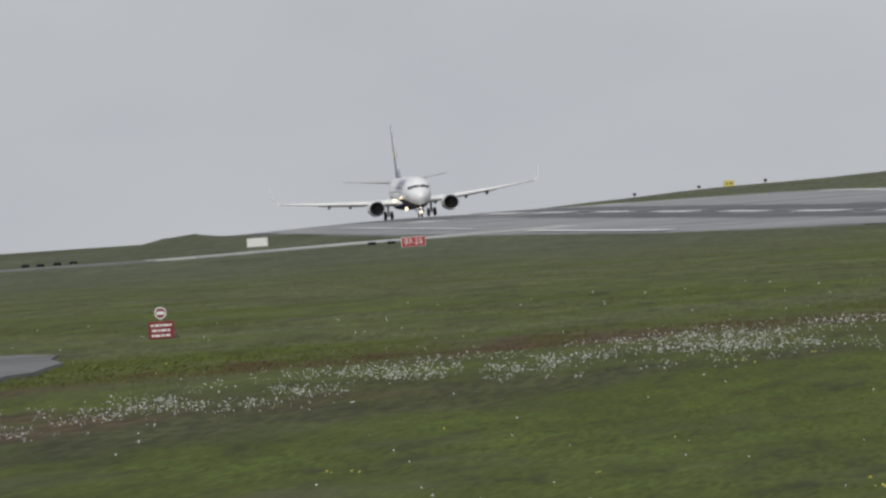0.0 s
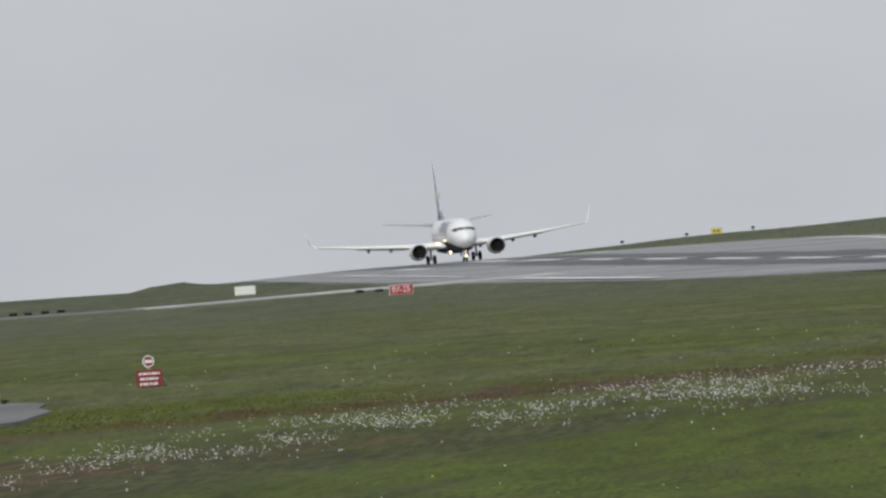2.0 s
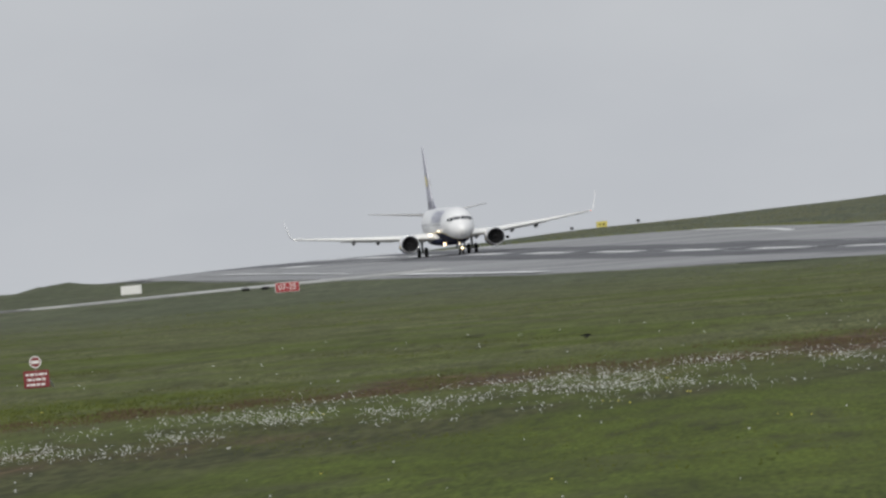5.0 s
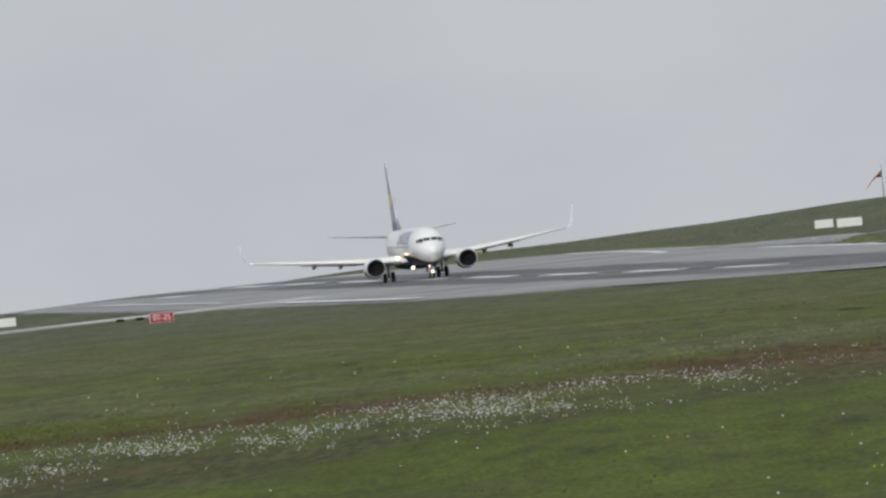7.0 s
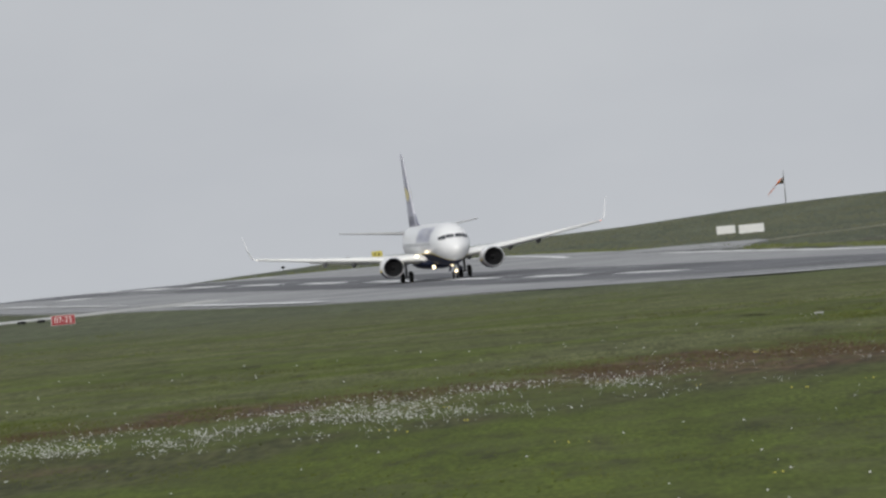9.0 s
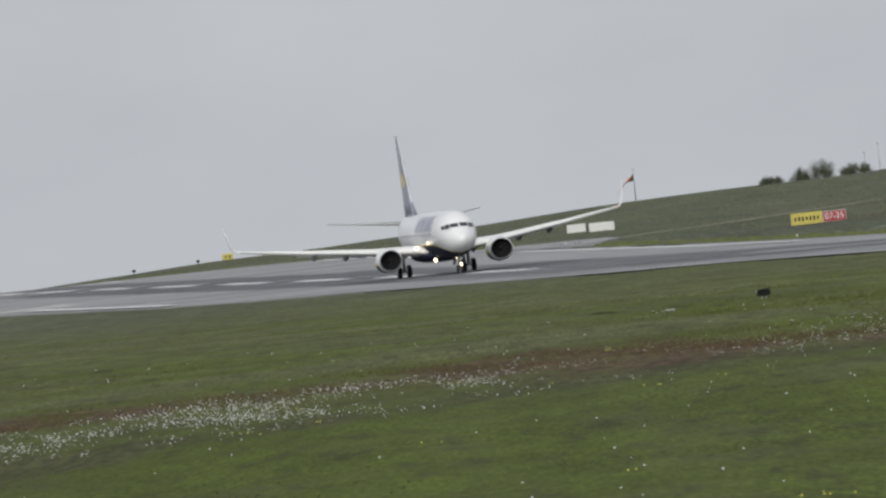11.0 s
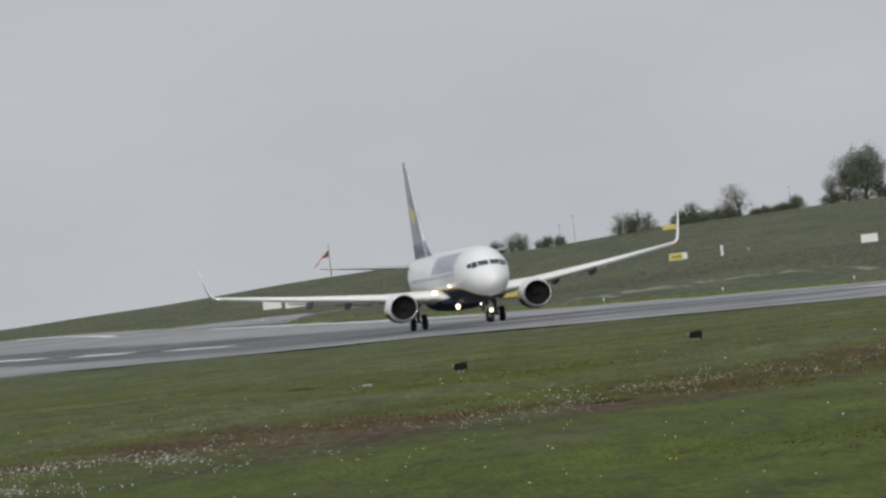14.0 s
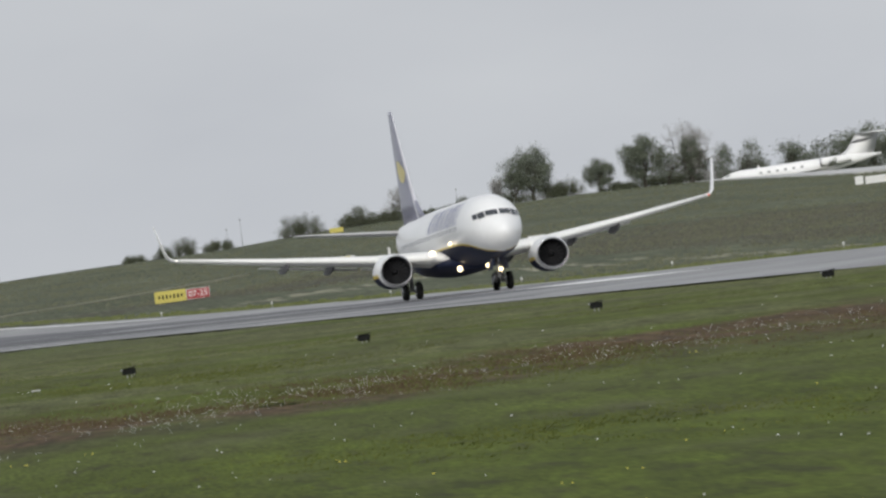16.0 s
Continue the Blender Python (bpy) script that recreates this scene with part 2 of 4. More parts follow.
azs = [-180 + 6 * i for i in range(31)] + [1 + 0.14 * i for i in range(93)] + [14.5 + 1.5 * i for i in range(8)] + [28 + 6 * i for i in range(26)]
azs = sorted(set(a for a in azs if a < 180))
ds = [0, 8, 16, 30, 50, 75] + [100 + 8 * i for i in range(75)] + [700 + 12.5 * i for i in range(106)] + [2030, 2060, 2100, 2200, 2400, 2700, 2900, 3400, 4000, 4700]
me = bpy.data.meshes.new("ground")
vv, ff = [], []
for d in ds:
    for a in azs:
        x, y = d * math.sin(radians(a)), d * math.cos(radians(a))
        z = ground_z(x, y)
        if abs(x - RUN_X) < RUN_HALF - 2 and 250 < y < 2100 or 930 < y < 1660 and RUN_X < x < curve_at(SHOULDER, y) - 2.5:
            z -= 0.25
        else:
            z += 0.10 * noise.noise(Vector((x * 0.05, y * 0.018, 0))) * (1 if d < 1900 else 3) * min(1, d / 200)
        vv.append((x, y, z))
na = len(azs)
for i in range(len(ds) - 1):
    for j in range(na):
        k = (j + 1) % na
        ff.append((i * na + j, (i + 1) * na + j, (i + 1) * na + k, i * na + k))
me.from_pydata(vv, [], ff)
me.materials.append(GRASS)
# middle of the strip of seed heads by bearing, and the lower edge of the heath
STRIP = ((2.0, 276), (2.84, 283), (4.15, 305), (5.46, 318), (6.94, 334), (8.4, 350), (9.4, 360), (10.7, 372), (12.5, 376))
HEATH = ((8, 1130), (10.2, 1110), (10.9, 1044), (11.45, 964), (12.1, 888), (14, 840))
for key in ("soil", "near_tone", "rough", "olive", "heath", "straw"):
    me.attributes.new(key, "FLOAT", "POINT")
soil, near_tone, rough, olive, heath, straw = (me.attributes[key] for key in ("soil", "near_tone", "rough", "olive", "heath", "straw"))
# a band of bare and withered turf runs across the field
BAND = ((2.0, 322), (3.0, 331), (4.2, 345), (6.5, 365), (8.1, 375), (9.4, 366), (10.7, 385), (12.2, 386), (14, 388))
SPREAD = ((2.0, 12), (6.0, 18), (8.0, 32), (14, 40))
for k, v in enumerate(vv):
    d, a = math.hypot(v[0], v[1]), math.degrees(math.atan2(v[0], v[1]))
    if 100 < d < 700 and 0 < a < 16:
        u = abs(d - curve_at(BAND, a)) / curve_at(SPREAD, a)
        low = 1 - abs(d - curve_at(BAND, a) + 58) / 18
        soil.data[k].value = max(0, min(1, 1.5 - u), 0.6 * low if a < 8 else 0, 0.82 - 0.9 * abs(d - curve_at(BAND, a) + 32) / 34 if a < 9 else 0, (0.92 if a > 5.5 else 0.78) - abs(d - curve_at(STRIP, a) + 6) / 34) * (0.88 + 0.85 * noise.noise(Vector((v[0] * 0.11, v[1] * 0.03, 2.0))))
        # dark olive grass along the strip, in a wider belt at low bearings
        olive.data[k].value = (max(0, 1.0 - abs(d - curve_at(STRIP, a) + 34) / 38) * ease((6.2 - a) / 1.2)) + max(0, 0.95 - abs(d - curve_at(STRIP, a) + 24) / 20) + max(0, 1.0 - abs(d - curve_at(STRIP, a)) / 30)
    if v[0] > 160 and 700 < d < 1400 and 6 < a < 16:
        low = curve_at(HEATH, a)
        heath.data[k].value = ease((d - low + 30) / 50) * (1 - ease((d - 1190) / 60))
        straw.data[k].value = max(0, 1.1 - abs(d - low + 70) / 75, 0.9 - abs(d - low - 70) / 60)
    # the hill beyond the runway is unmown; this side, distance haze greys the colour
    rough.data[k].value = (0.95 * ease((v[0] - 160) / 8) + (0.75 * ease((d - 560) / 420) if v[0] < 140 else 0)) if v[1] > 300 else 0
    # distance haze in the colour: greener up close, duller farther off
    near_tone.data[k].value = ease((400 - d) / 130) + 0.4 * (1 - ease(abs(d - 480) / 60))
for p in me.polygons:
    p.use_smooth = True
ground = tagged(new("ground", me), "green airfield grass with brown patches rolling to the brow", "grass", kind="structure")


def strip(x0, x1, y0, y1, lift, bm=None, step=12.0, edge=0.0):
    """A strip laid on the runway's surface, between two distances across and along."""
    bm = bm or bmesh.new()
    n = max(1, int(abs(y1 - y0) / step))
    rows = []
    for i in range(n + 1):
        y = y0 + (y1 - y0) * i / n
        wob = edge * noise.noise(Vector((y * 0.11, x0, 3)))
        xs = (x0 + wob, x1 - wob) if x1 < RUN_X or x0 > RUN_X or x1 - x0 < 10 else (x0 + wob, RUN_X, x1 - wob)
        rows.append([bm.verts.new((x, y, runway_z(y, x) + lift)) for x in xs])
    for a, b in zip(rows, rows[1:]):
        for k in range(len(a) - 1):
            bm.faces.new((a[k], a[k + 1], b[k + 1], b[k]))
    return bm


runway = thing("runway", strip(RUN_X - RUN_HALF, RUN_X + RUN_HALF, 260, 2090, 0.05, edge=0.35), ASPHALT, "wet grey asphalt runway with white markings and dark tyre marks", "runway", kind="structure")

SCUFF = material("rubber_darkened_asphalt", (0.120, 0.121, 0.129), 0.75, spec=0.25, vary=0.25, scale=0.22, second=(0.15, 0.151, 0.158), big=0.02)
CONCRETE = material("pale_worn_concrete", (0.56, 0.56, 0.54), 0.8, vary=0.15, scale=0.3, second=(0.44, 0.44, 0.43))


TARMAC0 = material("old_grey_tarmac", (0.19, 0.19, 0.185), 0.85, vary=0.2, scale=0.5, second=(0.14, 0.14, 0.137))


def laid(name, bm, mat, label=""):
    return part(name, bm, mat, runway, label, smooth=False)


# dark rubber streaks along the middle, where the wheels run
for x0, x1, y0, y1 in ((127.4, 134.5, 700, 1900), (139.8, 147.2, 760, 1900), (134.9, 139.4, 900, 1820)):
    laid("rubber_streak", strip(x0, x1, y0, y1, 0.056, edge=1.1), SCUFF, "dark rubber streak")
for x0, x1, y0, y1 in ((124.5, 126.2, 700, 980), (147.5, 149.5, 820, 1240), (119.5, 120.8, 640, 900)):
    laid("rubber_streak", strip(x0, x1, y0, y1, 0.056, edge=0.7), SCUFF, "dark rubber streak")
# centre line dashes
for i in range(17):
    y = 1652.5 - 66.05 * i
    if y - 40 > 1000 or y < 640:
        laid("centre_dash", strip(RUN_X - 0.9, RUN_X + 0.9, y - 39.5, y, 0.063, edge=0.12), PAINT, "worn white centre line dash")
# one broad aiming bar lies near the crown
laid("aiming_bar", strip(133.9, 138.6, 685, 722, 0.08, edge=0.2), PAINT, "broad white aiming bar")
# side stripes, touchdown bars and the broken near edge line
for x0, x1, y0, y1 in ((125.2, 127.4, 1462, 1502), (153.6, 155.6, 1528, 1570), (115.5, 116.3, 780, 812)):
    laid("edge_stripe", strip(x0, x1, y0, y1, 0.063, edge=0.10), PAINT, "white runway stripe")


def pavement(name, pts, mat, label, lift=0.07, parent=None):
    """A flat pavement on the grass, by its outline, with a thin kerb down into the turf."""
    bm = bmesh.new()
    top = [bm.verts.new((x, y, ground_z(x, y) + lift)) for x, y in pts]
    low = [bm.verts.new((x, y, ground_z(x, y) - 0.3)) for x, y in pts]
    bm.faces.new(top)
    for i in range(len(pts)):
        j = (i + 1) % len(pts)
        bm.faces.new((top[i], low[i], low[j], top[j]))
    bmesh.ops.triangulate(bm, faces=[f for f in bm.faces if len(f.verts) > 4])
    bmesh.ops.recalc_face_normals(bm, faces=bm.faces)
    return thing(name, bm, mat, label, "pavement", kind="structure")


pavement("taxiway_edge", [(70, 1129), (75, 1131), (90, 1155), (106, 1177), (116, 1190), (116, 1210), (107, 1196), (92, 1175), (77, 1144), (71, 1136)], CONCRETE, "pale concrete taxiway joining the runway", 0.12)
pavement("taxiway_stub", [(50, 1126), (60, 1122), (71, 1125), (72, 1138), (60, 1143), (50, 1146)], TARMAC0, "dull grey end of the taxiway in the grass", 0.10)
pavement("taxiway_wedge", [(103.5, 1192), (107, 1200), (116, 1212), (116, 1300), (116, 1420), (116, 1540), (108.5, 1530), (103.5, 1420), (101.5, 1330), (101.5, 1250)], ASPHALT, "grey paved wedge between taxiway and runway", 0.15)
pavement("taxiway_fillet", [(103, 1166), (106, 1100), (106.5, 1030), (110, 985), (114.6, 950), (115.6, 1060), (115.6, 1181)], ASPHALT, "grey asphalt fillet beside the runway", 0.09)
laid("edge_stripe", strip(107.7, 109.5, 1037, 1160, 0.19, edge=0.1), PAINT, "white runway stripe")
laid("edge_stripe", strip(108.6, 109.6, 1226, 1445, 0.23, edge=0.15), PAINT, "white runway stripe")
pavement("taxiway_branch", [(170.5, 1222), (174, 1240), (177.5, 1262), (181, 1276), (183, 1298), (182.5, 1311), (176, 1352), (171.5, 1345)], ASPHALT, "grey taxiway branching off the runway shoulder", 0.17)
EARTH = material("pale_trodden_earth", (0.27, 0.26, 0.19), 0.9, vary=0.2, scale=0.6, second=(0.18, 0.18, 0.12))
pavement("trodden_track", [(180.5, 1275), (189, 1291), (200, 1307), (212, 1333), (222, 1353), (222, 1357), (212, 1338), (200, 1313), (189, 1297), (181.5, 1284)], EARTH, "pale trodden track across the hillside", 0.14)
pavement("perimeter_track", [(-12, 330), (10, 338), (15.2, 345), (17.2, 349), (17.9, 356), (18.9, 359), (19.6, 366), (20.6, 374), (20.7, 383), (21.4, 391), (20.7, 397), (18.6, 399), (12, 401), (4, 400), (-12, 398)], TARMAC0, "grey tarmac patch at the edge of the grass", 0.07)
pavement("apron", [(392, 1920), (400, 1860), (430, 1840), (520, 1800), (540, 1920), (432, 1963), (394, 1970)], CONCRETE, "pale concrete apron on the brow", 0.12)

# the paved shoulder widens on the far side towards the crossing runway
bm, rows = bmesh.new(), []
for i in range(62):
    y = 930 + 12 * i
    x1 = curve_at(SHOULDER, y) + 0.5 * noise.noise(Vector((y * 0.08, 0, 5)))
    rows.append([bm.verts.new((x, y, runway_z(y, x) + (0.045 if k == 0 else 0.075))) for k, x in enumerate((159.2, 160.2, x1))])
for a, b in zip(rows, rows[1:]):
    for k in range(2):
        bm.faces.new((a[k], a[k + 1], b[k + 1], b[k]))
thing("runway_shoulder", bm, ASPHALT, "grey asphalt shoulder widening towards the crossing", "pavement", kind="structure")
# the far edge line swings out along the shoulder, with a gap in the middle
for line in (((1008, 157.6), (1050, 159.1), (1110, 161.8), (1165, 164.6), (1220, 166.6), (1270, 167.9)), ((1335, 166.6), (1385, 170.6), (1440, 174.0), (1512, 176.6))):
    bm, rows = bmesh.new(), []
    y = line[0][0]
    while y <= line[-1][0]:
        x = curve_at(line, y)
        rows.append([bm.verts.new((x + dx, y, runway_z(y, x + dx) + 0.105)) for dx in (0, 1.25)])
        y += 8
    for a, b in zip(rows, rows[1:]):
        bm.faces.new((a[0], a[1], b[1], b[0]))
    laid("edge_stripe", bm, PAINT, "white runway stripe")


# ---- the airliner ----
def at(x, y, z):
    """Aircraft measures: x aft of the nose, y to its own right, z above the wheels' ground; turned to the thing's space."""
    return Vector((-y, x - 19.7, z))


STATIONS = ((0, 2.90, 0.02, 0.02), (0.03, 2.90, 0.14, 0.14), (0.15, 2.89, 0.33, 0.33), (0.5, 2.89, 0.63, 0.63), (1, 2.92, 0.90, 0.90), (1.6, 3.00, 1.16, 1.17), (2.2, 3.12, 1.37, 1.42), (2.9, 3.26, 1.56, 1.68), (3.8, 3.37, 1.72, 1.90), (5, 3.42, 1.83, 2.01), (6.5, 3.44, 1.88, 2.04), (12, 3.44, 1.88, 2.04), (18, 3.44, 1.88, 2.04), (25, 3.44, 1.88, 2.04), (28, 3.46, 1.84, 1.92), (30.5, 3.64, 1.68, 1.72), (33, 3.96, 1.36, 1.40), (35, 4.28, 1.02, 1.05), (36.8, 4.58, 0.66, 0.70), (38, 4.78, 0.28, 0.32))
SEG = 96
# height of the line between the white hull and the navy belly, by the distance aft of the nose
PAINTLINE = ((0, 1.6), (1.6, 1.75), (2.4, 1.95), (3.2, 2.18), (4.4, 2.42), (6, 2.57), (9, 2.66), (14, 2.68), (28, 2.70), (38, 2.9))


def hull(x):
    k = 0
    while k < len(STATIONS) - 2 and x > STATIONS[k + 1][0]:
        k += 1
    a, b = STATIONS[k], STATIONS[k + 1]
    t = (x - a[0]) / (b[0] - a[0])
    return [a[i] + (b[i] - a[i]) * t for i in (1, 2, 3)]


def hull_rings(grow=0.0):
    out = []
    xs = sorted(set([v[0] for v in STATIONS] + [1.9, 2.5, 3.3, 4.3, 5.7, 7.5, 9.5]))
    for x in xs:
        zc, hw, hh = hull(x)
        # rows of points follow the paint line: 18 steps of belly on each side, one of stripe, the rest above
        z = curve_at(PAINTLINE, x)
        low = math.acos(max(-0.9999, min(0.9999, (zc - z + 0.045) / hh)))
        top = math.acos(max(-0.9999, min(0.9999, (zc - z - 0.055) / hh)))
        low, top = max(low, 0.03), max(top, 0.06)
        half = [low * (j + 0.5) / 18.5 for j in range(19)] + [top + (math.pi - top) * j / 28.5 for j in range(29)]
        ring = half + [2 * math.pi - a for a in half[::-1]]
        out.append([at(x, (hw + grow) * math.sin(a), zc - (hh + grow) * math.cos(a)) for a in ring])
    return out


def side_point(x, z, grow=0.012, side=1):
    zc, hw, hh = hull(x)
    c = max(-1, min(1, (z - zc) / hh))
    return at(x, side * (hw * math.sqrt(1 - c * c) + grow), z)


def patch_on_hull(bm, x0, x1, z0, z1, lean=0.0, side=1, nx=3, nz=5, grow=0.014):
    rows = []
    for i in range(nz + 1):
        z = z0 + (z1 - z0) * i / nz
        s = -lean * (z - z0)
        rows.append([bm.verts.new(side_point(x0 + (x1 - x0) * j / nx + s, z, grow, side)) for j in range(nx + 1)])
    for a, b in zip(rows, rows[1:]):
        for j in range(nx):
            bm.faces.new((a[j], a[j + 1], b[j + 1], b[j]))
    return bm


def foil(stations, n=10):
    """Rings of a wing section; a station is leading edge x, y, z, chord, thickness, and the direction of its thickness."""
    rings = []
    for x, y, z, chord, thick, up in stations:
        ring = []
        for i in range(2 * n):
            a = math.pi * i / n
            u = 0.5 * (1 - math.cos(a))
            h = thick * 0.5 * (2.6 * math.sqrt(max(u, 0)) * (1 - u)) * (1 if i <= n else -0.8)
            ring.append(at(x + chord * u, y + h * up[0], z + h * up[1]))
        rings.append(ring)
    return rings


FAIRING = material("shadow_grey_fairing_paint", (0.16, 0.16, 0.165), 0.5, vary=0.1, scale=3)
plane_wings = []


def airliner():
    plane = new("airliner")
    tagged(plane, "white twin-engine airliner with navy belly and tail rolling on the runway", "airplane")
    rings = hull_rings()
    # the navy belly and yellow line follow the lower quarter of the hull
    low = lambda j: j < 18 or j >= SEG - 19
    line = lambda j: j in (18, SEG - 20)
    body = part("fuselage", skin(bmesh.new(), rings, pick=lambda i, j: not low(j) and not line(j) or i < 6), WHITE, plane, "gloss white upper fuselage")
    part("belly", skin(bmesh.new(), rings, pick=lambda i, j: low(j) and i >= 6), NAVY, plane, "dark navy belly")
    part("stripe", skin(bmesh.new(), rings, pick=lambda i, j: line(j) and i >= 6), YELLOW, plane, "yellow line along the belly")
    # wing to body fairing
    fair = []
    for x, hw, z0, z1 in ((11.0, 0.6, 1.5, 1.9), (12.5, 1.6, 1.22, 2.2), (14.5, 2.1, 1.1, 2.5), (20.0, 2.15, 1.1, 2.5), (23.0, 1.5, 1.25, 2.2), (25.0, 0.5, 1.5, 1.9)):
        fair.append([at(x, hw * math.sin(2 * math.pi * j / 20), (z0 + z1) / 2 - (z1 - z0) / 2 * math.cos(2 * math.pi * j / 20)) for j in range(20)])
    part("belly_fairing", skin(bmesh.new(), fair), NAVY, plane)
    # flight deck windows
    for s in (1, -1):
        for a, b, z0, z1, slope in ((0.035, 0.74, 4.02, 4.33, -0.03), (0.80, 1.15, 3.93, 4.30, -0.10), (1.18, 1.40, 3.90, 4.20, -0.08)):
            bm, rows = bmesh.new(), []
            for i in range(4):
                z = z0 + (z1 - z0) * i / 3
                row = []
                for j in range(4):
                    y = a + (b - a) * j / 3
                    z = z0 + (z1 - z0) * i / 3 + slope * j / 3
                    # forward-most x at which the hull holds this point
                    x = 1.2
                    while x < 6:
                        zc, hw, hh = hull(x)
                        if (y / hw) ** 2 + ((z - zc) / hh) ** 2 < 1:
                            break
                        x += 0.02
                    row.append(bm.verts.new(at(x - 0.05, s * (y + 0.02), z + 0.02)))
                rows.append(row)
            for p, q in zip(rows, rows[1:]):
                for j in range(3):
                    bm.faces.new((p[j], p[j + 1], q[j + 1], q[j]))
            part("windscreen", bm, GLASS, plane, "dark flight deck window")
    # cabin windows and doors
    for s in (1, -1):
        for i in range(44):
            x = 6.4 + 0.51 * i
            part("window", patch_on_hull(bmesh.new(), x, x + 0.20, 3.46, 3.74, 0, s, 1, 2, 0.010), CABINGLASS, plane)
        for x in (4.6, 29.2):
            part("door", patch_on_hull(bmesh.new(), x, x + 0.86, 2.75, 4.55, 0, s, 2, 6, 0.004), WHITE, plane, "passenger door")
    # slanted blue shapes in the place of the airline's title
    for s in (1, -1):
        x = 17.0 if s > 0 else 6.2
        for w, gap, lean in ((0.42, 0.40, -0.16), (0.26, 0.62, 0.10), (0.24, 0.42, -0.42), (0.34, 0.66, 0.14), (0.36, 0.42, -0.40), (0.26, 0.60, -0.16), (0.34, 0.44, -0.36), (0.28, 0.64, 0.12), (0.26, 0.40, -0.40), (0.36, 0.62, 0.10), (0.40, 0.66, -0.16), (0.42, 0.40, -0.20), (0.26, 0.5, 0.12)):
            part("title_shape", patch_on_hull(bmesh.new(), x, x + w, 3.84, 5.12, lean, s, 1, 7, 0.018), BLUE, plane, "blue slanted title shape")
            x += -(w + gap) if s > 0 else w + gap
    # wings with blended winglets
    for s in (1, -1):
        up = (0, 1)
        st = [(12.7, s * 1.2, 2.02, 8.4, 1.20, up), (14.1, s * 2.4, 2.24, 7.1, 1.06, up), (16.2, s * 5.6, 2.50, 5.1, 0.74, up), (19.3, s * 11.5, 3.17, 3.3, 0.46, up), (22.1, s * 16.8, 3.86, 1.75, 0.27, up)]
        hinge = at(17.0, s * 1.9, 2.0)
        wing = part("wing", skin(bmesh.new(), [[p - hinge for p in r] for r in foil(st)]), WINGGREY, plane, "pale grey swept wing")
        wing.location = hinge
        plane_wings.append((s, wing, hinge))
        on_wing = []
        wl_st = [(22.1, s * 16.8, 3.86, 1.75, 0.27, up), (22.4, s * 17.15, 3.94, 1.55, 0.16, (-s * 0.35, 0.93)), (22.75, s * 17.42, 4.2, 1.3, 0.13, (-s * 0.8, 0.6)), (23.1, s * 17.56, 4.65, 1.1, 0.10, (-s * 0.97, 0.22)), (24.1, s * 17.92, 6.2, 0.62, 0.06, (-s * 0.97, 0.22))]
        on_wing.append(part("winglet", skin(bmesh.new(), foil(wl_st)), WHITE, wing, "upturned white winglet"))
        on_wing.append(part("tip_light", rod(bmesh.new(), at(22.15, s * 16.95, 3.88), at(22.5, s * 17.0, 3.91), 0.05, 0.06), NAVLAMP if s > 0 else REDLAMP, wing, "wingtip light"))
        # flaps a little down, slats as a bright leading edge
        for y0, y1, xa, xb, z0, z1, c in ((2.3, 5.5, 20.9, 21.1, 1.92, 2.33, 1.5), (5.9, 11.8, 21.1, 22.3, 2.36, 3.02, 1.1)):
            fl = [(xa, s * y0, z0 - 0.12, c, 0.2, (0, 1)), (xb, s * y1, z1 - 0.08, c * 0.8, 0.14, (0, 1))]
            on_wing.append(part("flap", skin(bmesh.new(), foil(fl, 6)), WINGGREY, wing))
        for y in (3.6, 7.7, 10.5):
            z = 1.95 + 0.112 * y - 0.26
            ring = [[at(x, s * y + r * 0.5 * math.sin(a * math.pi / 5), z - 0.25 * (x - 18.5) / 4 + r * math.cos(a * math.pi / 5)) for a in range(10)] for x, r in ((18.9, 0.04), (19.6, 0.26), (21.2, 0.34), (22.4, 0.2), (23.4, 0.03))]
            on_wing.append(part("flap_fairing", skin(bmesh.new(), ring), FAIRING, wing))
        for ob in on_wing:
            ob.location = -hinge
        # tailplane
        ht = [(33.2, s * 0.4, 4.72, 4.3, 0.38, up), (37.5, s * 6.7, 5.42, 1.6, 0.14, up), (38.0, s * 6.95, 5.45, 1.0, 0.06, up)]
        part("tailplane", skin(bmesh.new(), foil(ht)), TAILGREY, plane, "grey tailplane")
        # engine
        engine(plane, s)
    fin = [(30.15, 0, 4.9, 7.2, 0.46, (1, 0)), (31.6, 0, 6.5, 6.0, 0.44, (1, 0)), (34.4, 0, 9.6, 3.7, 0.28, (1, 0)), (36.8, 0, 12.35, 1.65, 0.14, (1, 0)), (37.1, 0, 12.6, 1.25, 0.07, (1, 0))]
    part("fin", skin(bmesh.new(), foil(fin)), FINBLUE, plane, "dark blue tail fin")
    edge = [(x - 0.05, y, z, 0.16 * c, 0.62 * h, d) for x, y, z, c, h, d in fin]
    part("fin_leading_edge", skin(bmesh.new(), foil(edge)), FINEDGE, plane, "pale grey leading edge of the fin")
    part("dorsal_fin", skin(bmesh.new(), foil([(27.4, 0, 5.1, 6.0, 0.16, (1, 0)), (29.4, 0, 5.72, 4.0, 0.2, (1, 0)), (31.5, 0, 6.6, 3.0, 0.25, (1, 0))], 6)), FINBLUE, plane)
